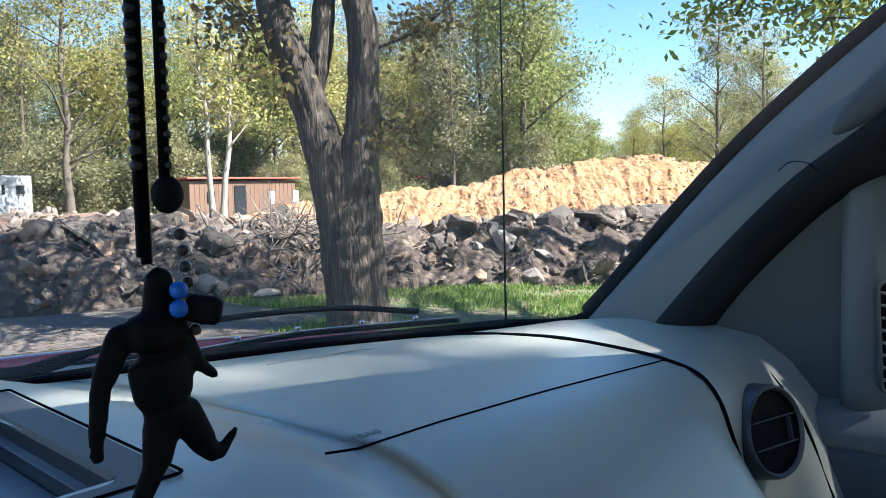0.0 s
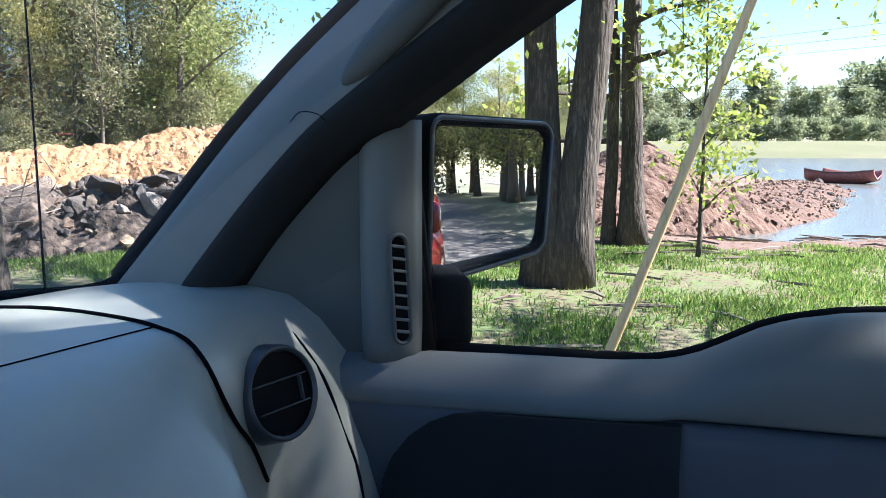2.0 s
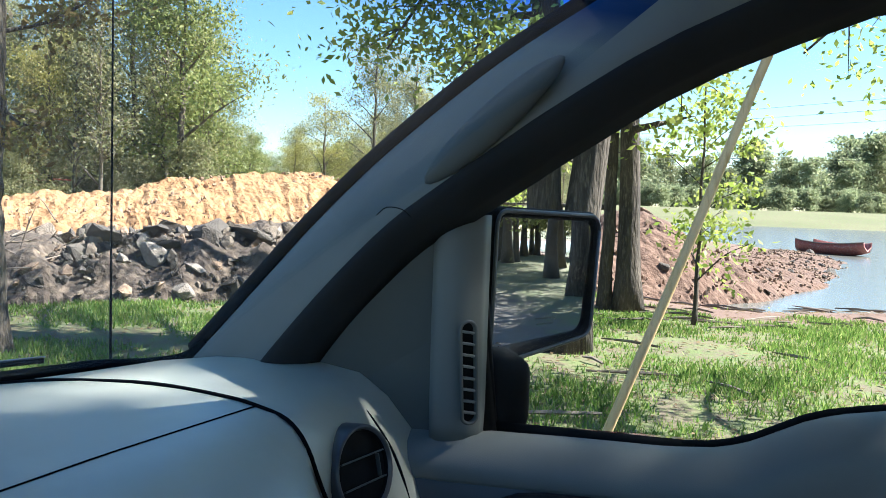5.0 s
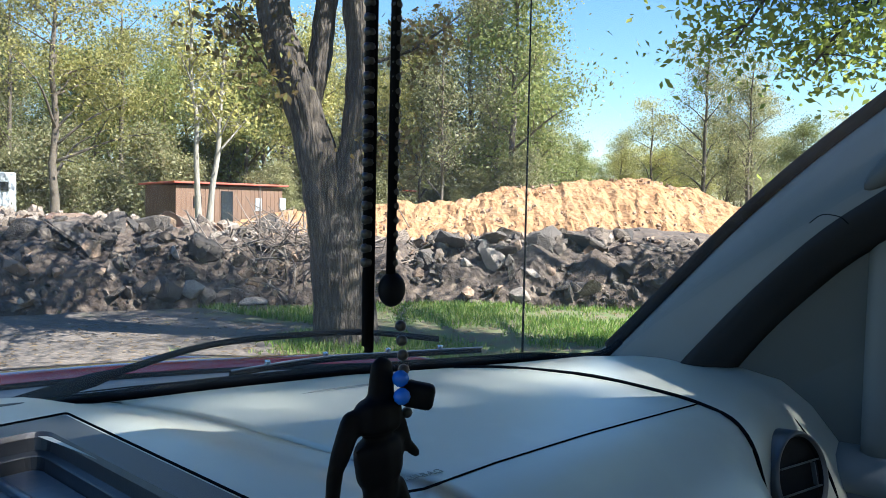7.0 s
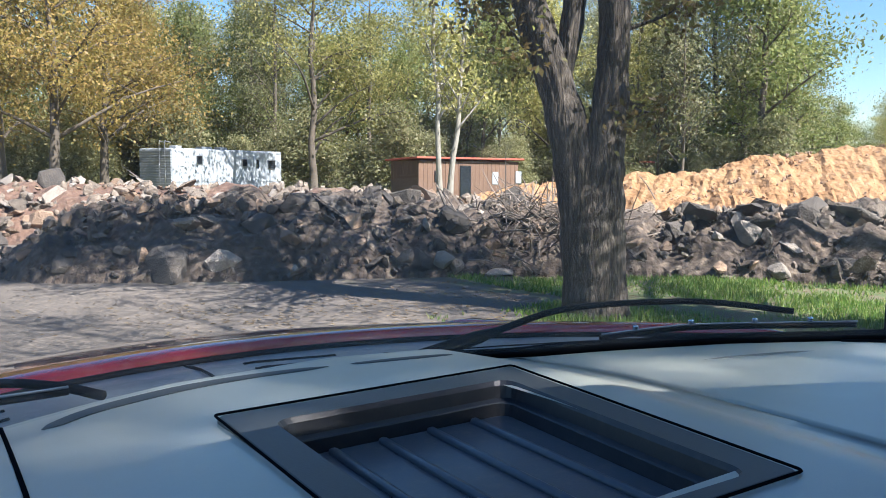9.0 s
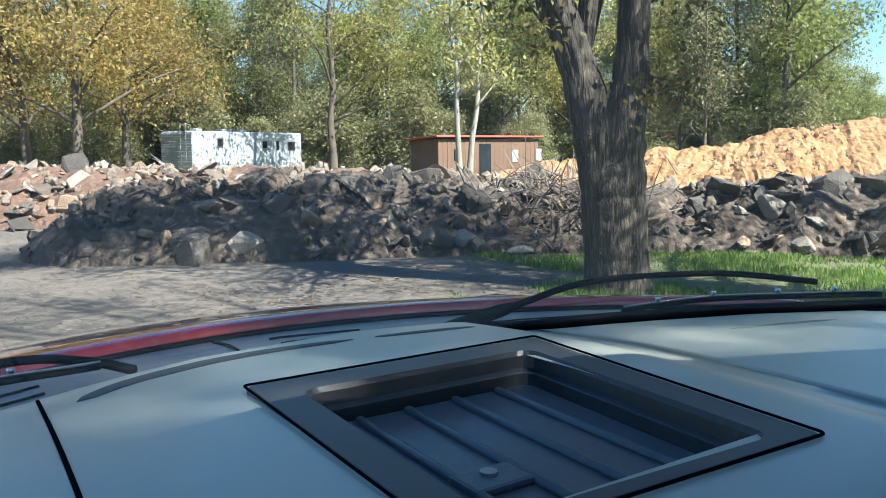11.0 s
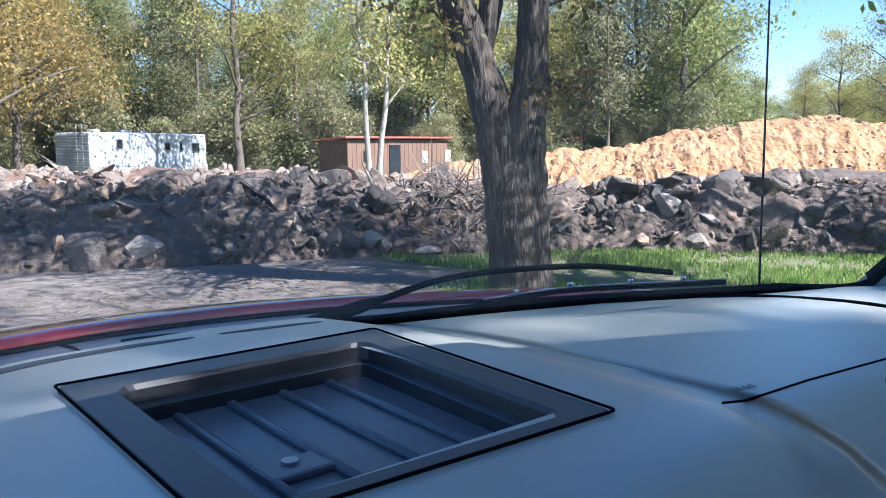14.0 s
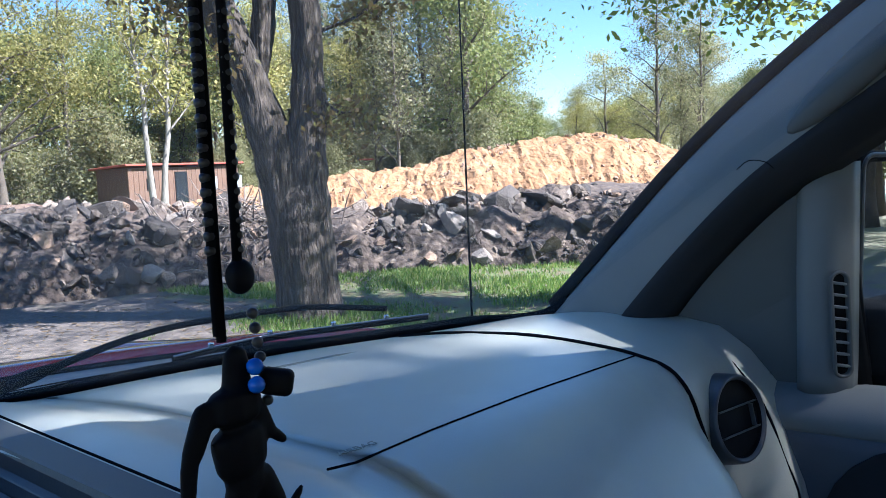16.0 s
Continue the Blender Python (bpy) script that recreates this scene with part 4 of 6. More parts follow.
for sign in (1, -1):
    v, f = loft(side_rings(sign))
    part("body_side", mesh("body_side", v, f if sign > 0 else [q[::-1] for q in f], RED, True), truck, "red painted body side")
    part("bed_side", from_bm("bed_side", rounded_box((0.10, 1.85, 0.12), 0.03), RED, True), truck, "", pose(sign * 0.93, -2.40, 1.27))
    for yy in (1.55, -2.35):
        wheel = part("wheel", None, truck, "black tyre on a steel rim", pose(sign * 0.86, yy, 0.38, 0, 90, 0))
        tv = []
        for k in range(28):
            a = 2 * math.pi * k / 28
            tv.append([Vector((r * math.cos(a), r * math.sin(a), z)) for r, z in ((0.24, -0.12), (0.34, -0.13), (0.38, -0.09), (0.38, 0.09), (0.34, 0.13), (0.24, 0.12))])
        tv.append(tv[0])
        part("tyre", mesh("tyre", *loft(tv, caps=False), BLACK, True), wheel)
        rim = bmesh.new()
        bmesh.ops.create_cone(rim, cap_ends=True, segments=24, radius1=0.245, radius2=0.245, depth=0.2)
        part("rim", from_bm("rim", rim, STEEL), wheel)
part("bed_floor", from_bm("bed_floor", rounded_box((1.80, 1.9, 0.06), 0.01), DARK_TRIM), truck, "", pose(0, -2.4, 0.75))
part("tailgate", from_bm("tailgate", rounded_box((1.80, 0.06, 0.55), 0.02), RED), truck, "", pose(0, -3.36, 0.98))
part("grille", from_bm("grille", rounded_box((1.72, 0.10, 0.55), 0.03), BLACK), truck, "", pose(0, 2.28, 0.72))
part("door_handle", from_bm("door_handle", rounded_box((0.03, 0.17, 0.04), 0.012, 3), BLACK, True), truck, "black outer door handle", pose(1.0, -0.55, 1.07))

# aerial on the wing
aerial = part("aerial", mesh("aerial", *tube([(0.936, 0.787, 1.13), (0.936, 0.787, 1.24), (0.929, 0.783, 1.6), (0.919, 0.778, 2.05)], [0.004, 0.0022, 0.0017, 0.0012], 6), BLACK, True), truck, "thin black whip aerial")
part("aerial_base", mesh("aerial_base", *tube([(0.936, 0.787, 1.12), (0.936, 0.787, 1.17)], [0.018, 0.010], 10), BLACK, True), aerial)


# ---- hanging pendant ----
PX, PY = -0.085, 0.190
CX, CY = -0.083, 0.189
fig = bmesh.new()


def limb(bm, a, b, r0, r1, flat=0.55, seg=9):
    a, b = Vector(a), Vector(b)
    v, f = tube([a + (b - a) * (i / seg) for i in range(seg + 1)], [(r0 + (r1 - r0) * i / seg) * math.sqrt(max(0.15, 1 - (2 * abs(i / seg - 0.5)) ** 6)) for i in range(seg + 1)], 10)
    vs = [bm.verts.new((p.x, a.y + (p.y - a.y) * flat, p.z)) for p in v]
    for q in f:
        bm.faces.new([vs[i] for i in q])


# striding silhouette: head, back, arms, legs, in tenths of a millimetre from the neck
for xa, za, xb, zb, r0, r1, dy in ((2, 45, 0, -110, 42, 60, 0), (0, -60, 0, -190, 60, 80, 0), (-95, -125, 75, -170, 45, 42, 0), (-12, -75, -12, -190, 92, 104, 0), (-12, -190, 8, -355, 104, 92, 0), (12, -340, 14, -415, 84, 66, 0),
                                   (-100, -105, -185, -275, 46, 37, 12), (-172, -225, -200, -440, 35, 25, 15), (-200, -420, -190, -465, 26, 20, 15),
                                   (55, -140, 120, -268, 34, 26, -15), (110, -245, 176, -298, 25, 17, -15),
                                   (-5, -370, -35, -535, 66, 44, 0), (-18, -480, -115, -648, 43, 29, 0), (-120, -660, -62, -655, 24, 16, 0),
                                   (45, -350, 150, -525, 62, 41, 0), (125, -490, 178, -545, 38, 30, 0), (165, -548, 250, -470, 28, 15, 0)):
    limb(fig, (xa * 1e-4, dy * 1e-4, za * 1e-4), (xb * 1e-4, dy * 1e-4, zb * 1e-4), r0 * 1e-4, r1 * 1e-4)
pend = new("pendant", from_bm("pendant", fig, BLACK_ACRYL, True))
pend.matrix_basis = pose(PX + 0.001, PY - 0.004, 1.442, 0, 0, 2) @ Matrix.Scale(0.98, 4)
rm = pend.modifiers.new('melt', 'REMESH')
rm.mode, rm.voxel_size, rm.use_smooth_shade = 'VOXEL', 0.0009, True
sm = pend.modifiers.new('soften', 'SMOOTH')
sm.factor, sm.iterations = 0.5, 6
tagged(pend, "black silhouette pendant figure hanging on beaded cords", "pendant")
cord = thing("beaded_necklace", "dark beaded cords hanging down in front of the windshield", "necklace")
for k, (ox, oy, top, low) in enumerate(((-0.0015, 0.002, 1.834, 1.447), (-0.003, 0.002, 1.834, 1.449), (0.003, -0.003, 1.834, 1.470))):
    part("cord", mesh("cord", *tube([(CX + ox * 0.6, CY + oy, top), (CX + ox, CY + oy, 1.6), (CX + ox * 0.8, CY + oy, low)], 0.0016, 6), BLACK_ACRYL, True), cord)
bead_bm = bmesh.new()
bmesh.ops.create_icosphere(bead_bm, subdivisions=2, radius=0.0018)
bead_me = from_bm("bead", bead_bm, BEAD, True)
for i in range(82):
    for s in (0.003, -0.003):
        part("bead", bead_me, cord, "", Matrix.Translation((CX + s, CY + (-0.003 if s > 0 else 0.002), 1.474 + i * 0.0042)))
charm = bmesh.new()
bmesh.ops.create_icosphere(charm, subdivisions=3, radius=0.0046)
bmesh.ops.scale(charm, vec=(1.0, 0.8, 1.15), verts=charm.verts)
part("knot", from_bm("knot", charm, BLACK_ACRYL, True), cord, "black knot", Matrix.Translation((CX + 0.003, CY - 0.003, 1.466)))
for i in range(7):
    part("bead", bead_me, cord, "", Matrix.Translation((CX + 0.005 + 0.0006 * i, CY - 0.005, 1.455 - i * 0.0045)))
blue_bm = bmesh.new()
bmesh.ops.create_icosphere(blue_bm, subdivisions=2, radius=0.0026)
blue_me = from_bm("blue_bead", blue_bm, BLUE_BEAD, True)
for dz in (0.0, -0.0048):
    part("blue_bead", blue_me, cord, "bright blue bead" if dz == 0 else "", Matrix.Translation((CX + 0.002 + 0.3 * dz, CY - 0.008 + 0.4 * dz, 1.440 + dz)))
lump = rounded_box((0.010, 0.006, 0.008), 0.002, 3)
part("charm", from_bm("charm", lump, BLACK_ACRYL, True), cord, "small dark charm", pose(CX + 0.009, CY - 0.009, 1.434, 0, 10, -50))


# ---- trees ----
def spray(rng, branches, tips, a, b, r0=0.04, count=9, reach=0.5):
    """A long leafy limb from a to b."""
    a, b = Vector(a), Vector(b)
    lp = smooth_path([a, a.lerp(b, 0.5) + Vector((0, 0, 0.18 * (b - a).length)), b], 12)
    branches.append((lp, [r0 * (1 - j / 13) + 0.005 for j in range(12)], 6))
    for q in range(count):
        j = rng.randint(4, 11)
        dd = Vector((rng.gauss(0, 1), rng.gauss(0, 1), rng.gauss(-0.35, 0.4))).normalized() * rng.uniform(0.4, 1.0) * reach
        branches.append(([lp[j], lp[j] + dd * 0.5 + Vector((0, 0, 0.03)), lp[j] + dd], [0.010, 0.007, 0.003], 4))
        tips += [lp[j] + dd * u for u in (0.4, 0.7, 1.0)]


def grow(rng, height, trunk_r, fork=0.0, lean=(0, 0), limbs=12, first=0.35, spread=0.32, rise=0.6, twigs=4, stems=None, droop=0.0):
    """Branches of a tree as (points, radii) and the tips where leaves sit."""
    branches, tips = [], []
    stems = stems or [((0, 0, 0), (lean[0] * height, lean[1] * height, height), trunk_r, trunk_r * 0.22)]
    for a, b, r0, r1 in stems:
        a, b = Vector(a), Vector(b)
        n = 9
        pts = []
        wob = trunk_r * 0.7
        for i in range(n + 1):
            s = i / n
            p = a.lerp(b, s) + Vector((rng.uniform(-1, 1), rng.uniform(-1, 1), 0)) * wob * math.sin(math.pi * s)
            pts.append(p)
        pts = smooth_path(pts, 18)
        rad = [r0 + (r1 - r0) * (i / 17) ** 0.85 for i in range(18)]
        if a.z < 0.1:
            rad[0] *= 1.45
            rad[1] *= 1.12
        branches.append((pts, rad, 10))
        length = (b - a).length
        for k in range(limbs):
            s = first + (1 - first) * (k + rng.random()) / limbs
            i = min(int(s * 17), 16)
            p = pts[i]
            ang = rng.uniform(0, 2 * math.pi)
            ln = height * spread * (1.15 - 0.75 * s) * rng.uniform(0.7, 1.25)
            d = Vector((math.cos(ang), math.sin(ang), rise * rng.uniform(0.5, 1.4)))
            end = p + d.normalized() * ln
            mid = p.lerp(end, 0.5) + Vector((rng.uniform(-.1, .1), rng.uniform(-.1, .1), 0.08 - droop)) * ln
            lp = smooth_path([p, mid, end - Vector((0, 0, droop * ln))], 8)
            lr = [max(rad[i] * 0.5 * (1 - j / 8.5), 0.006) for j in range(8)]
            branches.append((lp, lr, 6))
            for q in range(twigs):
                j = rng.randint(2, 7)
                dd = Vector((rng.gauss(0, 1), rng.gauss(0, 1), rng.gauss(0.25, 0.6))).normalized() * ln * rng.uniform(0.25, 0.5)
                tp = [lp[j], lp[j] + dd * 0.5 + Vector((0, 0, 0.03 * ln)), lp[j] + dd]
                branches.append((tp, [lr[j] * 0.6, lr[j] * 0.4, 0.004], 4))
                tips += [lp[j] + dd * u for u in (0.45, 0.75, 1.0)]
            tips += [lp[5], lp[7]]
        tips.append(pts[-1])
    return branches, tips


def wood_mesh(name, branches, mat):
    return mesh(name, *join(*[tube(p, r, s) for p, r, s in branches]), mat, True)


def leaf_mesh(name, seed, tips, per_tip, cluster, size, mat, flat=0.6):
    """Many small folded leaves round the tips, as one mesh."""
    g = np.random.default_rng(seed)
    t = np.array([tuple(p) for p in tips])
    c = np.repeat(t, per_tip, axis=0)
    keep = g.random(len(c)) > 0.12
    c = c[keep] + g.normal(0, cluster, (keep.sum(), 3)) * (1, 1, flat)
    n = len(c)
    a = g.normal(0, 1, (n, 3))
    a /= np.linalg.norm(a, axis=1)[:, None]
    b = np.cross(a, g.normal(0, 1, (n, 3)))
    b /= np.linalg.norm(b, axis=1)[:, None]
    s = (size * g.uniform(0.55, 1.3, n))[:, None]
    nrm = np.cross(a, b)
    v = np.empty((n, 4, 3))
    v[:, 0] = c - a * s
    v[:, 1] = c + b * s * 0.5 + nrm * s * 0.16
    v[:, 2] = c + a * s
    v[:, 3] = c - b * s * 0.5 + nrm * s * 0.16
    me = bpy.data.meshes.new(name)
    me.vertices.add(n * 4)
    me.vertices.foreach_set("co", v.ravel())
    me.loops.add(n * 4)
    me.loops.foreach_set("vertex_index", np.arange(n * 4))
    me.polygons.add(n)
    me.polygons.foreach_set("loop_start", np.arange(n) * 4)
    me.polygons.foreach_set("loop_total", np.full(n, 4))
    me.materials.append(mat)
    me.update()
    me.validate()
    return me


def tree(at, label, seed, bark, leaves, per_tip, cluster, size, group="", name="tree", sprays=(), **kw):
    rng = random.Random(seed)
    br, tips = grow(rng, **kw)
    for a, b in sprays:
        spray(rng, br, tips, a, b, count=14, reach=0.7)
    t = thing(name, label, "tree", at, group)
    part("trunk", wood_mesh("trunk", br, bark), t)
    if per_tip:
        part("crown", leaf_mesh("crown", seed, tips, per_tip, cluster, size, leaves), t)
    return t


def place(x, y, turn=0, s=1.0, sink=0.05):
    return pose(x, y, ground_z(x, y) - sink, 0, 0, turn) @ Matrix.Scale(s, 4)


# forked tree before the rubble, with a gap low between its stems
bx, by = 5.63, 6.03
u_r = Vector((0.72, -0.69, 0))
u_b = Vector((0.69, 0.72, 0))
rng = random.Random(5)
fork_l = [u_r * -0.03 + Vector((0, 0, -0.40)), u_r * -0.13 + Vector((0, 0, 0.9)), u_r * -0.24 + Vector((0, 0, 1.7)), u_r * -0.54 + Vector((0, 0, 2.75)), u_r * -0.88 + Vector((0, 0, 3.85)), u_r * -1.0 + u_b * 0.3 + Vector((0, 0, 6.0)), u_r * -1.2 + u_b * 0.6 + Vector((0, 0, 9.0))]
fork_r = [u_r * 0.20 + Vector((0, 0, -0.40)), u_r * 0.14 + Vector((0, 0, 0.9)), u_r * 0.12 + Vector((0, 0, 1.6)), u_r * 0.21 + Vector((0, 0, 2.5)), u_r * 0.22 + Vector((0, 0, 3.4)), u_r * 0.16 + Vector((0, 0, 4.6)), u_r * 0.5 - u_b * 0.3 + Vector((0, 0, 9.5))]
fork_m = [u_r * -0.40 + Vector((0, 0, 2.6)), u_r * -0.32 + u_b * 0.1 + Vector((0, 0, 3.2)), u_r * -0.18 + u_b * 0.2 + Vector((0, 0, 4.4)), u_r * 0.1 + u_b * 0.9 + Vector((0, 0, 7.5))]
br, tips = [], []
for line, rad in (([u_r * 0.06 + Vector((0, 0, -0.40)), u_r * 0.0 + Vector((0, 0, 1.0)), u_r * -0.05 + Vector((0, 0, 2.0))], (0.33, 0.31, 0.08)), (fork_l, (0.27, 0.26, 0.26, 0.22, 0.20, 0.15, 0.07)), (fork_r, (0.27, 0.26, 0.26, 0.20, 0.18, 0.17, 0.07)), (fork_m, (0.10, 0.13, 0.12, 0.05))):
    pts = smooth_path(line, 30)
    rr = [lerp_table(i / 29 * (len(rad) - 1), range(len(rad)), rad) for i in range(30)]
    rr = [r * (1 + 0.05 * math.sin(i * 2.3)) for i, r in enumerate(rr)]
    if line is not fork_m:
        rr[0] *= 1.2
    br.append((pts, rr, 20))
    for k in range(16 if len(line) > 3 else 0):
        i = rng.randint(24, 29) if line is not fork_m else rng.randint(20, 29)
        ang = rng.uniform(0, 2 * math.pi)
        ln = rng.uniform(1.8, 3.6)
        end = pts[i] + Vector((math.cos(ang), math.sin(ang), rng.uniform(0.15, 0.7))) * ln
        lp = smooth_path([pts[i], pts[i].lerp(end, 0.5) + Vector((0, 0, 0.25)), end - Vector((0, 0, 0.5))], 8)
        br.append((lp, [0.04 * (1 - j / 8.5) + 0.005 for j in range(8)], 6))
        for q in range(5):
            j = rng.randint(2, 7)
            dd = Vector((rng.gauss(0, 1), rng.gauss(0, 1), rng.gauss(-0.1, 0.5))).normalized() * rng.uniform(0.5, 1.1)
            br.append(([lp[j], lp[j] + dd * 0.5, lp[j] + dd], [0.012, 0.008, 0.004], 4))
            tips += [lp[j] + dd * u for u in (0.4, 0.7, 1.0)]
# low drooping twigs beside the fork
for a, b in ((u_r * -0.55 + Vector((0, 0, 2.75)), u_r * -1.25 - u_b * 0.2 + Vector((0, 0, 3.55))), (u_r * 0.33 + Vector((0, 0, 3.2)), u_r * 1.5 + Vector((0, 0, 3.9))), (u_r * 0.3 + Vector((0, 0, 2.5)), u_r * 0.75 - u_b * 0.3 + Vector((0, 0, 2.2))),
             (u_r * -0.7 + Vector((0, 0, 3.5)), u_r * -1.5 + u_b * 0.3 + Vector((0, 0, 3.9)))):
    lp = smooth_path([a, a.lerp(b, 0.5) - Vector((0, 0, 0.12)), b], 8)
    br.append((lp, [0.028 - 0.003 * j for j in range(8)], 6))
    for q in range(6):
        j = rng.randint(2, 7)
        dd = Vector((rng.gauss(0, 1), rng.gauss(0, 1), -0.5)).normalized() * rng.uniform(0.2, 0.45)
        br.append(([lp[j], lp[j] + dd * 0.5, lp[j] + dd], [0.008, 0.006, 0.003], 4))
        tips += [lp[j] + dd * u for u in (0.5, 1.0)]
# unseen high outer limbs, added to shade the rubble and the road
for e in ((-2.2, -1.6, 10.6), (-3.2, -0.4, 10.2), (-3.8, -1.8, 10.8), (-4.8, -0.8, 10.4), (-5.6, -1.8, 10.8), (-2.6, 0.6, 10.8), (-4.2, 0.6, 10.6), (-6.4, -0.6, 10.4)):
    spray(rng, br, tips, fork_l[5], e, count=16, reach=0.9)


def furrow(v, f, axis, amp):
    """Vertical bark ridges on a trunk's skin."""
    out = []
    for p in v:
        c = min(axis, key=lambda q: abs(q.z - p.z))
        d_ = Vector((p.x - c.x, p.y - c.y, 0))
        if d_.length > 1e-4:
            a = math.atan2(d_.y, d_.x)
            n1 = noise.noise(Vector((math.cos(a) * 4.5, math.sin(a) * 4.5, p.z * 1.1)))
            n2 = noise.noise(Vector((math.cos(a) * 11, math.sin(a) * 11, p.z * 2.6 + 4)))
            p = p + d_.normalized() * amp * (n1 + 0.8 * abs(n2) + 0.6 * noise.noise(Vector((p.x * 1.3, p.y * 1.3, p.z * 1.3))))
        out.append(p)
    return out, f


forked = thing("tree", "large forked tree with dark furrowed bark standing in grass before rubble", "tree", pose(bx, by, ground_z(bx, by) + 0.265) @ Matrix.Scale(0.82, 4))
pieces = []
for pts, rr, sides in br:
    if sides == 20:
        fine_pts = smooth_path(pts, 90)
        fine_r = [lerp_table(i / 89 * 29, range(30), rr) for i in range(90)]
        pieces.append(furrow(*tube(fine_pts, fine_r, 48), fine_pts, 0.035))
    else:
        pieces.append(tube(pts, rr, sides))
part("trunk", mesh("trunk", *join(*pieces), BARK, True), forked)
part("crown", leaf_mesh("crown", 77, tips, 30, 0.26, 0.055, LEAF_DRY), forked, "sparse dull green and brown leaves")

# twin-stemmed tree and slim pair beside the pond bank
tree(place(8.5, 1.06), "tall twin-stemmed tree with rough bark in bright grass", 21, BARK, LEAF_BRIGHT, 38, 0.32, 0.048,
     height=11, trunk_r=0.05, limbs=17, first=0.48, spread=0.30, rise=0.35, twigs=5, droop=0.12,
     sprays=[((-0.1, 0.3, 4.6), (-0.9, 1.7, 3.1)), ((-0.1, 0.3, 5.2), (-0.9, 1.2, 3.9)), ((-0.05, 0.3, 3.6), (-0.7, 1.0, 2.9))],
     stems=[((0, 0.12, 0), (0, 0.50, 11), 0.225, 0.06), ((0, -0.10, 0), (0.05, -1.05, 11), 0.225, 0.07)])
tree(place(12.4, 0.62), "slim pair of tree stems leaning together near red earth", 22, BARK, LEAF_BRIGHT, 9, 0.22, 0.07,
     height=9.5, trunk_r=0.06, limbs=8, first=0.28, spread=0.24, rise=0.15, twigs=5, droop=0.15,
     stems=[((0, 0.20, 0), (0, 0.22, 5.5), 0.11, 0.06), ((0, -0.14, 0), (0.1, 0.12, 9.5), 0.19, 0.06)])
# young bright shoots by the pond and leafy sprays of the nearer crowns
tree(place(11.0, -0.45), "slender sapling with bright yellow-green leaves", 23, BARK, LEAF_BRIGHT, 14, 0.18, 0.05, name="sapling",
     height=3.6, trunk_r=0.035, limbs=12, first=0.12, spread=0.30, rise=0.5, twigs=3)
tree(place(5.9, -4.9), "tall tree with hanging bright green sprays and added unseen shading limbs", 25, BARK, LEAF_BRIGHT, 28, 0.24, 0.043,
     height=12, trunk_r=0.22, limbs=7, first=0.45, spread=0.36, rise=0.25, twigs=6, droop=0.15,
     # the ends from 8.5 m up are unseen limbs added to shade the dashboard
     sprays=[((0, 0, 4.6), (2.2, 3.7, 3.1)), ((0, 0, 4.8), (2.3, 2.9, 2.9)), ((0, 0, 5.0), (1.6, 3.2, 3.4)), ((0, 0, 5.2), (2.4, 4.7, 3.7)), ((0, 0, 4.2), (2.4, 2.1, 2.8)), *[((0, 0, 8.7), e) for e in ((-3.2, -0.7, 9.2), (-3.9, -0.9, 9.3), (-4.6, -1.0, 9.2), (-4.2, -0.5, 9.5), (-5.0, -0.6, 9.0), (-3.6, -0.2, 8.9), (-5.2, -1.2, 9.4), (-4.8, -0.1, 9.3), (-4.4, -0.7, 8.8), (-3.4, -0.75, 9.6), (-4.0, -0.7, 8.9), (-4.9, -0.9, 9.6), (-2.9, -0.95, 9.4), (-2.95, -1.3, 8.8), (-3.1, -1.6, 9.1), (-2.8, -1.2, 8.5))]]
     # more unseen limbs, added to dapple the road ahead
     + [((0, 0, 7.4), (x, y, z)) for x, y, z in ((-3.4, 5.4, 9.6), (-2.2, 5.8, 10.0), (-4.4, 4.9, 9.2), (-5.4, 5.6, 9.8), (-3.0, 6.8, 9.4), (-4.6, 6.8, 10.2), (-6.3, 5.0, 9.6), (-1.4, 6.6, 9.5), (-6.4, 6.6, 10.0), (-5.6, 7.8, 9.6))])
tree(place(3.9, -8.8), "tall roadside tree with rough bark and a dense crown", 26, BARK, LEAF_GREEN, 11, 0.45, 0.12, height=13, trunk_r=0.26, limbs=20, first=0.36, spread=0.34, rise=0.35, twigs=5)
tree(place(4.4, -17), "tall roadside tree with rough bark", 27, BARK, LEAF_GREEN, 12, 0.35, 0.11, height=13, trunk_r=0.22, limbs=14, first=0.4, spread=0.30, rise=0.4, twigs=4)

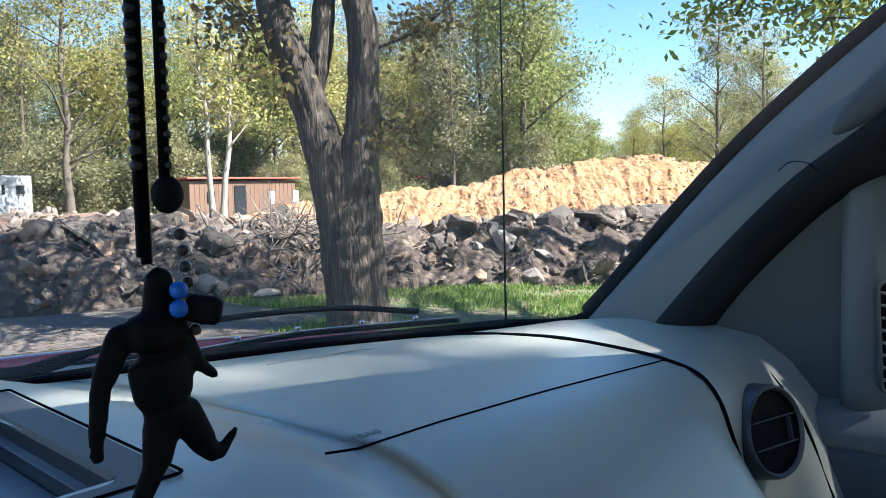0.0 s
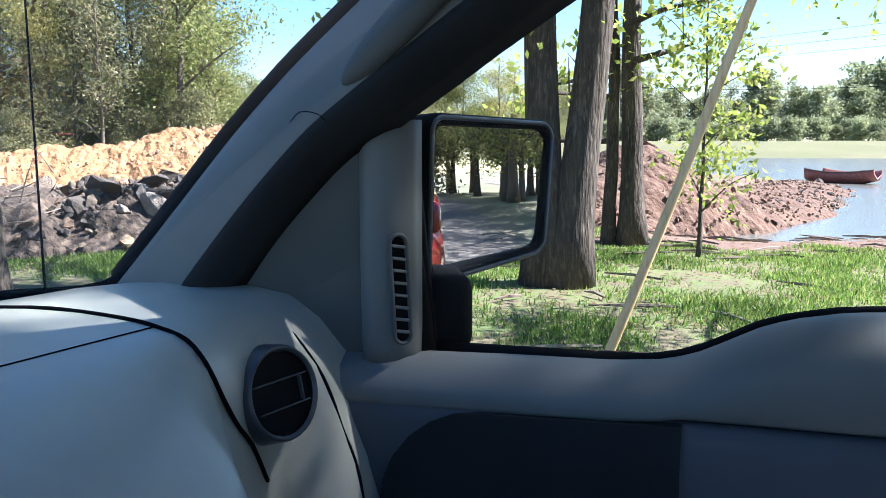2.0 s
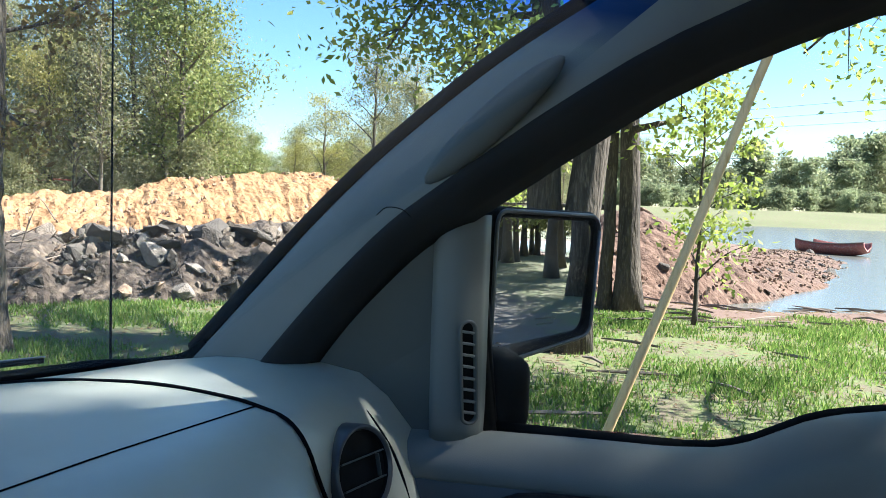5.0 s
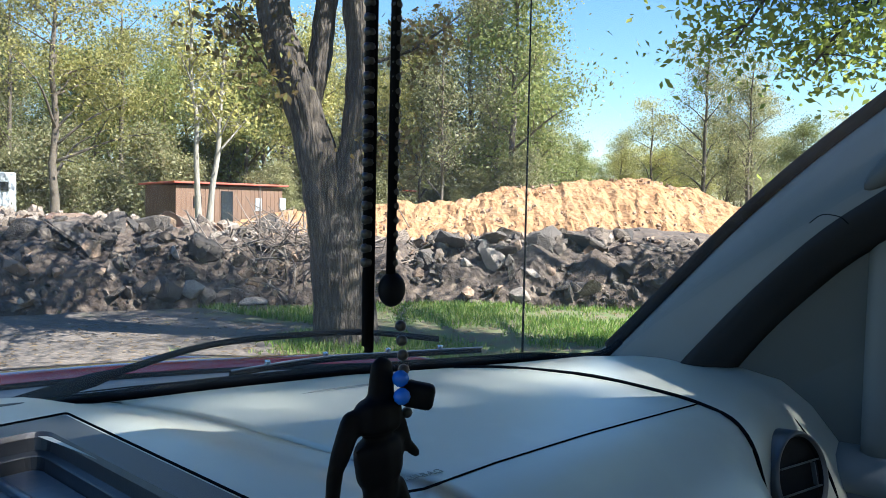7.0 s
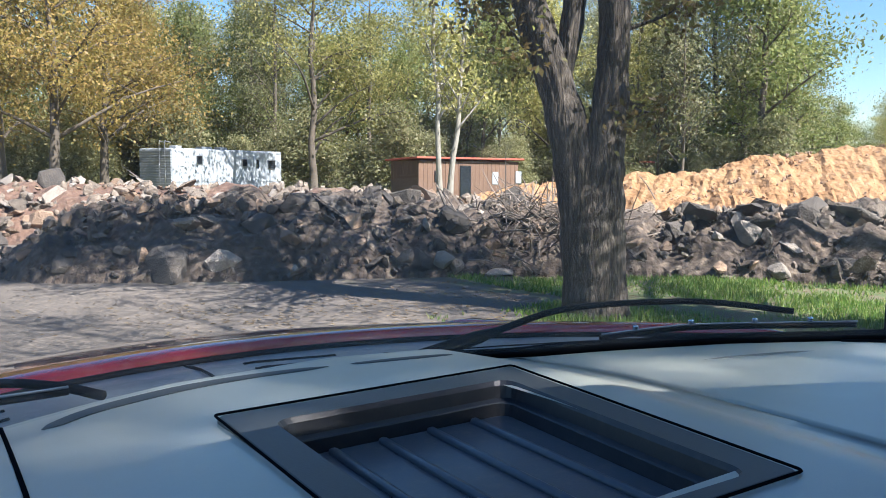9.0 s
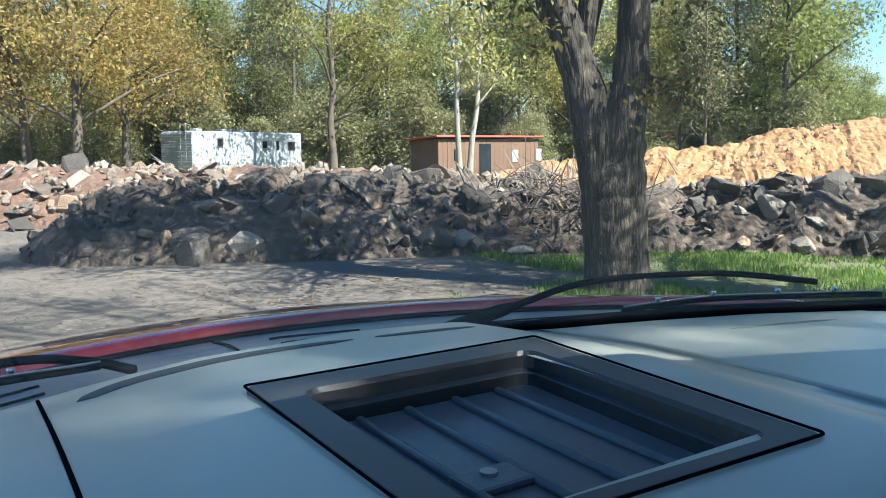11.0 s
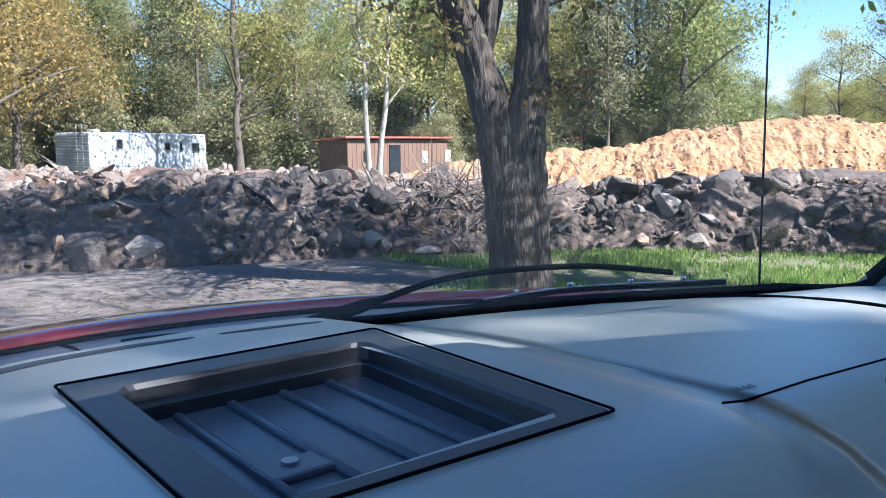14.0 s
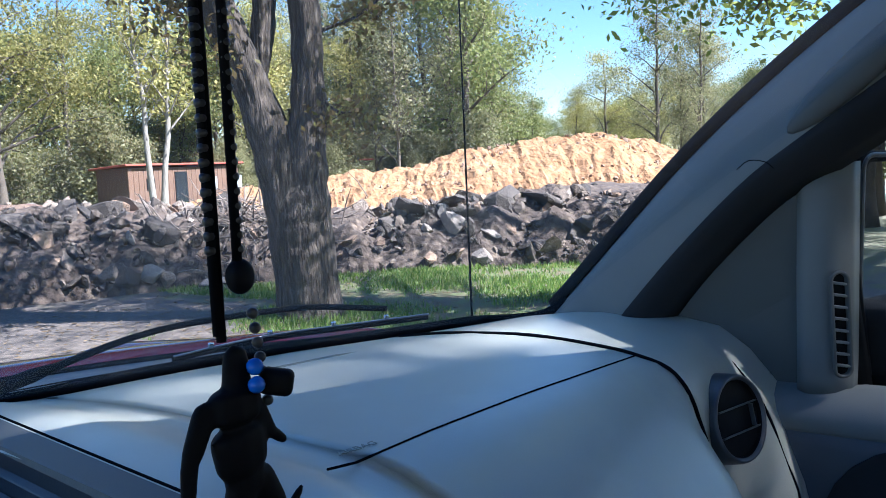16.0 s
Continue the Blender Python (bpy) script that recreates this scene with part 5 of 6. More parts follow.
# woods: a few grown once, then copied
PROTO = {
    "yellow": tree(place(-60, 60), "broad tree with thinning yellow-green leaves", 31, BARK_FAR, LEAF_YELLOW, 42, 0.60, 0.088, group="woodland trees", height=13, trunk_r=0.22, limbs=18, first=0.22, spread=0.36, rise=0.6, twigs=5),
    "green": tree(place(-64, 62), "leafy green tree in the woods", 32, BARK_FAR, LEAF_GREEN, 48, 0.65, 0.095, group="woodland trees", height=12, trunk_r=0.2, limbs=18, first=0.14, spread=0.34, rise=0.5, twigs=5),
    "olive": tree(place(-68, 64), "tall olive-green tree in the woods", 33, BARK_FAR, LEAF_OLIVE, 38, 0.65, 0.09, group="woodland trees", height=15, trunk_r=0.22, limbs=20, first=0.2, spread=0.27, rise=0.8, twigs=5),
    "orange": tree(place(-72, 66), "broad tree with orange autumn leaves", 34, BARK_FAR, LEAF_ORANGE, 46, 0.6, 0.088, group="woodland trees", height=12, trunk_r=0.24, limbs=18, first=0.2, spread=0.40, rise=0.5, twigs=5),
    "bare": tree(place(-76, 68), "nearly bare tree with fine grey twigs", 35, BARK_FAR, LEAF_OLIVE, 4, 0.4, 0.10, group="woodland trees", height=12, trunk_r=0.14, limbs=30, first=0.18, spread=0.26, rise=1.3, twigs=9),
    "pale": tree(place(-80, 70), "slim double-stemmed tree with pale bark", 36, BARK_PALE, LEAF_YELLOW, 5, 0.45, 0.13, group="woodland trees", height=13, trunk_r=0.16, limbs=13, first=0.35, spread=0.2, rise=1.2, twigs=6,
                 stems=[((-0.25, 0, 0), (-1.1, 0.3, 11), 0.17, 0.05), ((0.22, 0, 0), (0.9, 0.2, 12), 0.16, 0.05)]),
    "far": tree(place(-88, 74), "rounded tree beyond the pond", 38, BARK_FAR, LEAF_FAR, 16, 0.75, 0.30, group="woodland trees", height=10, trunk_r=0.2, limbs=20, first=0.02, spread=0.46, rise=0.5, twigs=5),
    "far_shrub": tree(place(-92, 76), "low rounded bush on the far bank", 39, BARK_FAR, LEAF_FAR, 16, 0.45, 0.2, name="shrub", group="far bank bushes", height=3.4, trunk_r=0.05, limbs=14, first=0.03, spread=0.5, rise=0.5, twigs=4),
    "shrub": tree(place(-84, 72), "dense green shrub at the wood's edge", 37, BARK_FAR, LEAF_OLIVE, 44, 0.38, 0.08, name="shrub", group="woodland shrubs", height=3.6, trunk_r=0.05, limbs=16, first=0.05, spread=0.42, rise=0.6, twigs=4),
}


def wood(kind, x, y, s=1.0, turn=None):
    r = random.Random(int(x * 91 + y * 37))
    return copy_thing(PROTO[kind], place(x, y, r.uniform(0, 360) if turn is None else turn, s))


def polar(deg, r):
    """A place deg to the right of the truck's heading, r metres from the seat."""
    return -0.4 + r * math.sin(radians(deg)), r * math.cos(radians(deg))


for kind, deg, r, s in (("orange", 9.5, 36, 1.0), ("orange", 3, 44, 1.05), ("yellow", 26, 40.5, 0.98), ("pale", 35.2, 38, 0.95), ("bare", 51.5, 45, 0.85), ("olive", 55.5, 52, 1.05), ("yellow", 14, 55, 1.0),
                        ("green", 18, 57, 1.0), ("green", 22, 56, 0.95), ("yellow", 30, 58, 1.05), ("green", 38, 56, 1.0), ("yellow", 42.5, 55, 1.05), ("olive", 46, 57, 0.9), ("yellow", 48.5, 50, 0.75),
                        ("bare", 50, 50, 0.8), ("green", 56.5, 49, 1.3), ("olive", 53.5, 54, 1.2), ("green", 58.2, 55, 1.05), ("olive", 58, 56, 0.75), ("olive", 69.5, 58, 0.85), ("yellow", 66, 64, 0.72), ("olive", 72.3, 60, 0.8), ("green", 50.5, 57, 1.15), ("orange", 12.5, 42, 1.0), ("orange", 6.5, 40, 0.95), ("orange", 15, 50, 0.95), ("green", 61, 62, 0.55), ("yellow", 64, 66, 0.5), ("green", 67, 70, 0.55), ("yellow", 69.5, 68, 0.65), ("olive", 72.5, 62, 0.72),
                        ("bare", 71, 60, 0.75), ("green", 75.5, 58, 0.62), ("yellow", 78, 60, 0.6), ("olive", -4, 46, 1.0), ("yellow", -9, 50, 1.0), ("green", -15, 52, 1.0), ("green", 6, 58, 1.1), ("yellow", 33, 66, 1.15)):
    wood(kind, *polar(deg, r), s)
rw = random.Random(8)
for i in range(52):
    deg = -25 + 85 * (i + rw.random()) / 52
    wood(rw.choice(("yellow", "yellow", "olive", "green", "yellow")), *polar(deg, rw.uniform(62, 84)), rw.uniform(0.8, 1.15))
for i in range(44):
    deg = 57 + 26 * (i + rw.random()) / 44
    wood(rw.choice(("green", "yellow", "olive", "green")), *polar(deg, rw.uniform(72, 100)), rw.uniform(0.45, 0.68))
for i in range(110):
    deg = -20 + 78 * (i + rw.random()) / 110
    wood("shrub", *polar(deg, rw.uniform(48, 66)), rw.uniform(0.6, 1.5))
for i in range(18):
    deg = -2 + 54 * (i + rw.random()) / 18
    wood(rw.choice(("green", "green", "olive", "yellow")), *polar(deg, rw.uniform(53, 62)), rw.uniform(0.7, 1.0))
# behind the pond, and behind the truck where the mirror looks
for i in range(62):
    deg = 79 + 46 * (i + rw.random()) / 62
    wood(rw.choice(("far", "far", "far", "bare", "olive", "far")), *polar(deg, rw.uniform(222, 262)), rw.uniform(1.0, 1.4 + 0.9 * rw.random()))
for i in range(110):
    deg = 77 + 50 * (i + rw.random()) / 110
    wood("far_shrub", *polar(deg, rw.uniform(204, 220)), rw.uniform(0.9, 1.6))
for i in range(26):
    x, y = rw.uniform(4, 16), rw.uniform(-60, -14)
    wood(rw.choice(("green", "yellow", "olive")), x, y, rw.uniform(0.8, 1.05))
for i in range(24):
    wood(rw.choice(("green", "yellow", "olive")), *polar(130 + 205 * (i + rw.random()) / 24, rw.uniform(95, 130)), rw.uniform(0.9, 1.2))
for k, (x, y) in enumerate(((5.6, -14.5), (6.8, -19.0), (4.9, -24.0), (6.2, -30.0), (4.6, -37.0), (2.5, -56.0), (0.5, -70.0), (-3.6, -34.0), (-4.2, -46.0))):
    wood(("green", "olive", "yellow")[k % 3], x, y, 0.85 + 0.03 * k)
for i in range(5):
    wood(("green", "olive", "shrub")[i % 3], -2.5 + 1.6 * i, -50 - 3 * (i % 4), 0.9 if i % 3 < 2 else 1.8)
for i in range(8):
    wood(rw.choice(("green", "yellow", "olive")), rw.uniform(-15, -5.5), rw.uniform(-60, -24), rw.uniform(0.8, 1.0))
for i in range(24):
    wood(rw.choice(("green", "yellow", "olive")), rw.uniform(-26, 30), rw.uniform(-105, -62), rw.uniform(0.8, 1.1))



# ---- rubble ----
def chunk(seed, flat=1.0, worn=True):
    r = random.Random(seed)
    bm = bmesh.new()
    for _ in range(18):
        v = Vector((r.gauss(0, 1), r.gauss(0, 1), r.gauss(0, 1))).normalized()
        k = max(abs(v.x), abs(v.y), abs(v.z))
        v = v * (0.62 + 0.38 / k * 0.55) * r.uniform(0.8, 1.12)
        bm.verts.new((v.x * r.uniform(0.8, 1.1), v.y * r.uniform(0.6, 0.95), v.z * r.uniform(0.5, 0.8) * flat))
    res = bmesh.ops.convex_hull(bm, input=bm.verts)
    junk = [v for v in bm.verts if not v.link_faces]
    if junk:
        bmesh.ops.delete(bm, geom=junk, context='VERTS')
    if worn:
        bmesh.ops.dissolve_limit(bm, angle_limit=radians(14), verts=bm.verts, edges=bm.edges)
        bmesh.ops.bevel(bm, geom=bm.edges[:], offset=0.045, segments=1, profile=0.5, affect='EDGES')
        for v in bm.verts:
            v.co += Vector((r.gauss(0, 1), r.gauss(0, 1), r.gauss(0, 1))) * 0.014
        bmesh.ops.triangulate(bm, faces=bm.faces)
    return bm


CHUNKS = {}
for mat, tag in ((ROCK, "grey"), (ROCK_PALE, "pale"), (ROCK_TAN, "tan"), (ASPHALT, "dark")):
    CHUNKS[tag] = [from_bm("rubble_" + tag, chunk(100 + 7 * k + len(tag), 0.35 if k < 4 else 1.0), mat) for k in range(9)]
    CHUNKS[tag].append(from_bm("pebble_" + tag, chunk(300 + len(tag), 0.9, False), mat))


def ridge_profile(u):
    """Height across a heap: 0 at the foot, 1 on top."""
    return max(0.0, math.cos(min(1.0, abs(u)) * math.pi / 2)) ** 0.8


def tipped_profile(u):
    """Straight slopes of tipped earth with a rounded top."""
    u = min(1.0, abs(u))
    return max(0.0, (1.0 - math.sqrt(u * u + 0.03)) / (1.0 - math.sqrt(0.03)))


class Heap:
    """A long heap along a line of (x, y, height, half width)."""

    def __init__(self, line, profile=ridge_profile):
        self.line = line
        self.profile = profile

    def height(self, x, y):
        best = 0.0
        for (ax, ay, ah, aw), (bx_, by_, bh, bw) in zip(self.line, self.line[1:]):
            dx, dy = bx_ - ax, by_ - ay
            t = max(0.0, min(1.0, ((x - ax) * dx + (y - ay) * dy) / (dx * dx + dy * dy)))
            d = math.hypot(x - ax - dx * t, y - ay - dy * t)
            best = max(best, (ah + (bh - ah) * t) * self.profile(d / (aw + (bw - aw) * t)))
        return best

    def bounds(self):
        w = max(l[3] for l in self.line) + 0.5
        return min(l[0] for l in self.line) - w, max(l[0] for l in self.line) + w, min(l[1] for l in self.line) - w, max(l[1] for l in self.line) + w


def heap_mesh(name, heap, step, rough, mat, rough_scale=1.2, extra=None):
    xa, xb, ya, yb = heap.bounds()
    nx, ny = int((xb - xa) / step) + 1, int((yb - ya) / step) + 1
    verts, faces = [], []
    for i in range(nx):
        for j in range(ny):
            x, y = xa + i * step, ya + j * step
            h = heap.height(x, y)
            k = min(1.0, h / 0.4)
            z = h + k * (rough * bump_noise(x, y, rough_scale, 2.0) + rough * 0.5 * bump_noise(x, y, rough_scale * 2.7, 5.0))
            if extra:
                z += k * extra(x, y)
            verts.append((x, y, ground_z(x, y) + z - (0.12 if h < 0.02 else 0.0)))
    for i in range(nx - 1):
        for j in range(ny - 1):
            q = (i * ny + j, (i + 1) * ny + j, (i + 1) * ny + j + 1, i * ny + j + 1)
            if max(verts[n][2] - ground_z(verts[n][0], verts[n][1]) for n in q) > 0.01:
                faces.append(q)
    used = sorted({i for q in faces for i in q})
    re = {o: n for n, o in enumerate(used)}
    return mesh(name, [verts[i] for i in used], [tuple(re[i] for i in q) for q in faces], mat)


def stones(parent, heap, count, sizes, tags, seed, zone=None, lift=0.25, name="rubble_block", kinds=9):
    """Blocks strewn over a heap, each a part of it."""
    r = random.Random(seed)
    xa, xb, ya, yb = heap.bounds()
    made = 0
    while made < count:
        x, y = r.uniform(xa, xb), r.uniform(ya, yb)
        h = heap.height(x, y)
        if h < 0.04 or (zone and not zone(x, y)):
            continue
        s = r.uniform(*sizes) * (0.6 + 0.8 * r.random() ** 3)
        tag = r.choice(tags)
        k = r.randrange(kinds)
        m_ = pose(x, y, ground_z(x, y) + h + s * lift * r.uniform(-0.4, 1.0), r.uniform(-50, 50), r.uniform(-50, 50), r.uniform(0, 360)) @ Matrix.Scale(s, 4)
        part(name, CHUNKS[tag][k], parent, "", m_)
        made += 1


def gravel(parent, heap, count, sizes, tag, seed):
    """Small loose stones, joined."""
    r = random.Random(seed)
    base = [(tuple(v.co), ) for v in CHUNKS[tag][9].vertices]
    fs = [tuple(p.vertices) for p in CHUNKS[tag][9].polygons]
    xa, xb, ya, yb = heap.bounds()
    vv, ff = [], []
    n = 0
    while n < count:
        x, y = r.uniform(xa, xb), r.uniform(ya, yb)
        h = heap.height(x, y)
        if h <= 0.03 + 0.5 * r.random() * sizes[1]:
            continue
        s = r.uniform(*sizes)
        m_ = pose(x, y, ground_z(x, y) + h + s * 0.3, r.uniform(0, 360), r.uniform(0, 360), r.uniform(0, 360)) @ Matrix.Diagonal((s, s * r.uniform(0.6, 1), s * r.uniform(0.5, 1), 1))
        o = len(vv)
        vv += [m_ @ Vector(b[0]) for b in base]
        ff += [tuple(i + o for i in q) for q in fs]
        n += 1
    part("loose_stones", mesh("loose_stones", vv, ff, CHUNKS[tag][9].materials[0]), parent, kind="stuff")


# near heap of broken asphalt and concrete along the verge
NEAR = Heap([(3.0, 13.0, 0.95, 2.1), (4.4, 12.5, 1.05, 2.1), (6.2, 11.7, 1.0, 2.0), (8.2, 10.3, 0.85, 1.8), (9.3, 9.3, 0.70, 1.7), (10.5, 8.2, 0.85, 1.8), (11.6, 6.9, 0.95, 1.8), (12.5, 5.4, 0.9, 1.8), (13.2, 4.2, 0.7, 1.7)])
near = thing("rubble_heap", "long heap of dark broken asphalt and concrete slabs with soil", "rubble heap")
part("soil_core", heap_mesh("soil_core", NEAR, 0.11, 0.26, SOIL, 1.7), near, "dark brown soil")
FAR = Heap([(-1.0, 24.5, 0.9, 2.6), (1.6, 22.0, 1.15, 2.8), (4.4, 19.6, 1.1, 2.8), (7.4, 17.6, 1.05, 2.6), (10.2, 16.0, 0.85, 2.4), (13.0, 14.4, 0.6, 2.2)])
far_heap = thing("rubble_heap", "sunlit heap of red-brown soil with pale concrete blocks", "rubble heap")
part("soil_core", heap_mesh("soil_core", FAR, 0.25, 0.2, RED_SOIL, 1.2), far_heap, "red-brown soil")

# orange clay spoil heap, grooved by the digger
CLAYHEAP = Heap([(17.6, 23.6, 0.6, 1.8), (19.2, 22.6, 1.05, 2.8), (21.2, 21.0, 1.25, 3.6), (23.6, 18.4, 1.5, 4.2), (25.2, 16.4, 2.2, 4.8), (26.8, 14.8, 2.4, 5.2), (27.9, 13.0, 2.55, 5.4), (28.7, 11.8, 2.15, 5.2), (29.9, 9.2, 1.3, 4.6), (31.5, 6.0, 0.4, 3.2)], tipped_profile)


def grooves(x, y):
    along = 0.62 * x - 0.78 * y
    down = 0.78 * x + 0.62 * y
    bend = 0.8 * noise.noise(Vector((x * 0.35, y * 0.35, 1.0)))
    g = noise.noise(Vector((along * 1.4 + bend, down * 0.28, 4.0)))
    g2 = noise.noise(Vector((along * 3.6 + 2 * bend, down * 0.55, 8.0)))
    g4 = abs(noise.noise(Vector((along * 6.5 + 3 * bend, down * 1.0, 12.0))))
    g3 = noise.noise(Vector((along * 0.6 + 3, (0.78 * x + 0.62 * y) * 0.6, 1.0)))
    warp = noise.noise(Vector((x * 0.9, y * 0.9, 3.0)))
    fine = noise.noise(Vector((x * 3.1, y * 3.1, 6.0))) * 0.07 + abs(noise.noise(Vector((x * 5.2, y * 5.2, 2.0)))) * 0.05
    return (0.07 + 0.08 * warp) * g + (0.09 + 0.06 * warp) * g2 + 0.16 * g3 + 0.10 * g4 + fine


clay = thing("clay_heap", "large heap of bright orange clay scored by digger teeth", "spoil heap")
part("clay_body", heap_mesh("clay_body", CLAYHEAP, 0.12, 0.14, CLAY, 0.9, grooves), clay, kind="")
DIRT = Heap([(16.6, 5.2, 0.7, 1.9), (17.2, 3.2, 0.95, 2.1), (17.6, 1.7, 1.0, 2.2), (18.6, 0.6, 1.45, 2.3), (19.4, -0.4, 1.05, 2.0), (21.5, -1.5, 0.42, 1.9), (25, -2.8, 0.24, 2.0), (30, -3.9, 0.2, 2.2), (37, -5.8, 0.17, 2.2), (43, -6.9, 0.14, 1.8)])
dirt = thing("dirt_heap", "low heap of red-brown earth and debris running to the pond", "dirt heap")
part("earth_body", heap_mesh("earth_body", DIRT, 0.2, 0.2, RED_SOIL, 1.5), dirt)
# brown earth shoulder behind the near heap
SHOULDER = Heap([(12.5, 9.6, 0.75, 2.2), (15.5, 7.6, 1.0, 2.8), (18.5, 5.6, 0.8, 2.6)])
shoulder = thing("dirt_heap", "smooth heap of brown earth behind broken slabs", "dirt heap")
part("earth_body", heap_mesh("earth_body", SHOULDER, 0.22, 0.12, SOIL, 1.0), shoulder)

# ---- dead brush ----
brush = thing("brush_pile", "tangle of dead grey-brown branches on the rubble", "brush pile", kind="stuff")
r = random.Random(3)
pieces = []
for i in range(170):
    x, y = 8.1 + r.gauss(0, 0.6), 9.5 + r.gauss(0, 0.5)
    p = Vector((x, y, ground_z(x, y) + NEAR.height(x, y) + r.uniform(0.0, 0.3)))
    d_ = Vector((r.gauss(0, 1), r.gauss(0, 1), r.uniform(0, 1.0))).normalized() * r.uniform(0.3, 0.9)
    pieces.append(tube([p, p + d_ * 0.5 + Vector((0, 0, r.uniform(-.05, .08))), p + d_], [r.uniform(0.008, 0.022), 0.010, 0.004], 5))
for k in range(3):
    x, y = 7.0 + 0.35 * k, 10.45 - 0.25 * k
    p = Vector((x, y, ground_z(x, y) + NEAR.height(x, y)))
    pieces.append(tube([p, p + Vector((-0.12 + 0.14 * k, 0, 0.22)), p + Vector((-0.22 + 0.2 * k, 0.05, 0.46 - 0.1 * k))], [0.035, 0.028, 0.012], 6))
part("branches", mesh("branches", *join(*pieces), DEAD_WOOD), brush)

# ---- caravan ----
car_a, car_b = Vector((11.6, 40.2, 0)), Vector((18.85, 43.5, 0))
along = (car_b - car_a).normalized()
caravan = thing("caravan", "white travel trailer with corrugated end and small dark windows", "caravan",
                Matrix.Translation((car_a.x, car_a.y, ground_z(12, 40))) @ pose(0, 0, 0, 0, 0, math.degrees(math.atan2(along.y, along.x))))
L, W_, H0, H1 = (car_b - car_a).length, 2.4, 0.55, 2.62
body = rounded_box((L, W_, H1 - H0), 0.10, 3)
part("body", from_bm("body", body, WHITE_ALU), caravan, "dull white aluminium skin", pose(L / 2, W_ / 2, (H0 + H1) / 2))
for i in range(15):
    part("end_rib", from_bm("end_rib", rounded_box((0.05, W_ - 0.12, 0.112), 0.02), GREY_ALU), caravan, "grey corrugated rib" if i == 0 else "", pose(-0.005, W_ / 2, H0 + 0.15 + i * 0.125))
for x, z, w, h in ((1.75, 2.05, 0.42, 0.48), (4.95, 1.95, 0.42, 0.46), (7.05, 1.88, 0.62, 0.52)):
    win = part("window", from_bm("window", rounded_box((w, 0.05, h), 0.015), STEEL), caravan, "small window in a metal frame", pose(x, -0.012, z))
    part("pane", from_bm("pane", rounded_box((w - 0.08, 0.02, h - 0.08), 0.005), DARK_PANE), win, "", pose(0, -0.022, 0))
dr = part("door", from_bm("door", rounded_box((0.62, 0.04, 1.7), 0.02), WHITE_ALU), caravan, "narrow white door", pose(5.95, -0.008, 1.5))
part("door_pane", from_bm("door_pane", rounded_box((0.2, 0.02, 0.5), 0.01), DARK_PANE), dr, "", pose(0, -0.02, 0.4))
for x, w in ((3.1, 0.7), (4.3, 0.5), (1.2, 0.4)):
    part("roof_vent", from_bm("roof_vent", rounded_box((w, 0.5, 0.16), 0.04), WHITE_ALU), caravan, "", pose(x, 1.1, H1 + 0.07))
for y in (0.35, 0.75):
    part("ladder_rail", mesh("ladder_rail", *tube(smooth_path([(-0.12, y, 0.8), (-0.12, y, 2.8), (0.0, y, 2.92), (0.25, y, 2.9)], 14), 0.02, 6), STEEL, True), caravan)
for k in range(5):
    part("ladder_rung", mesh("ladder_rung", *tube([(-0.12, 0.35, 1.0 + 0.4 * k), (-0.12, 0.75, 1.0 + 0.4 * k)], 0.016, 6), STEEL), caravan)
for y in (0.2, 2.2):
    part("tyre", mesh("tyre", *tube([(4.6, y - 0.1, 0.34), (4.6, y + 0.1, 0.34)], 0.34, 18), BLACK), caravan)
part("stripe", from_bm("stripe", rounded_box((L - 0.3, 0.01, 0.05), 0.003), GREY_ALU), caravan, "", pose(L / 2, -0.004, 0.95))


# ---- sheds ----
def shed(name, a, b, depth, height, label, windows):
    a, b = Vector((*a, 0)), Vector((*b, 0))
    d_ = (b - a)
    ln = d_.length
    s = thing(name, label, "shed", Matrix.Translation((a.x, a.y, ground_z(a.x, a.y))) @ pose(0, 0, 0, 0, 0, math.degrees(math.atan2(d_.y, d_.x))))
    part("wall", from_bm("wall", rounded_box((ln, depth, height), 0.01, 1), BROWN_WALL), s, "", pose(ln / 2, depth / 2, height / 2))
    n = int(ln / 0.3)
    for k in range(n):
        part("board", from_bm("board", rounded_box((0.27, 0.02, height - 0.05), 0.004, 1), BROWN_WALL), s, "", pose((k + 0.5) * ln / n, -0.008, height / 2))
    part("roof", from_bm("roof", rounded_box((ln + 0.5, depth + 0.5, 0.10), 0.02), RED_ROOF), s, "faded red flat roof", pose(ln / 2, depth / 2, height + 0.08, -2.5, 0, 0))
    for x, z, w, h, pale in windows:
        win = part("window", from_bm("window", rounded_box((w, 0.05, h), 0.01), WHITE_ALU if pale else BLACK), s, "", pose(x, -0.03, z))
        part("pane", from_bm("pane", rounded_box((w - 0.08, 0.02, h - 0.08), 0.004), DARK_PANE if not pale else WHITE_ALU), win, "", pose(0, -0.022, 0))
    return s


shed("shed", (23.3, 36.0), (30.5, 36.3), 2.6, 2.15, "long low brown wooden shed with a faded red roof", ((1.3, 1.3, 0.5, 0.6, 0), (5.4, 1.2, 0.45, 0.7, 1), (7.2, 1.25, 0.45, 0.7, 1), (3.2, 1.0, 0.8, 1.8, 0)))
shed("shed", (36.0, 34.5), (39.6, 34.2), 3.0, 1.9, "small brown shed half hidden behind clay", ((1.0, 1.2, 0.5, 0.5, 0),))

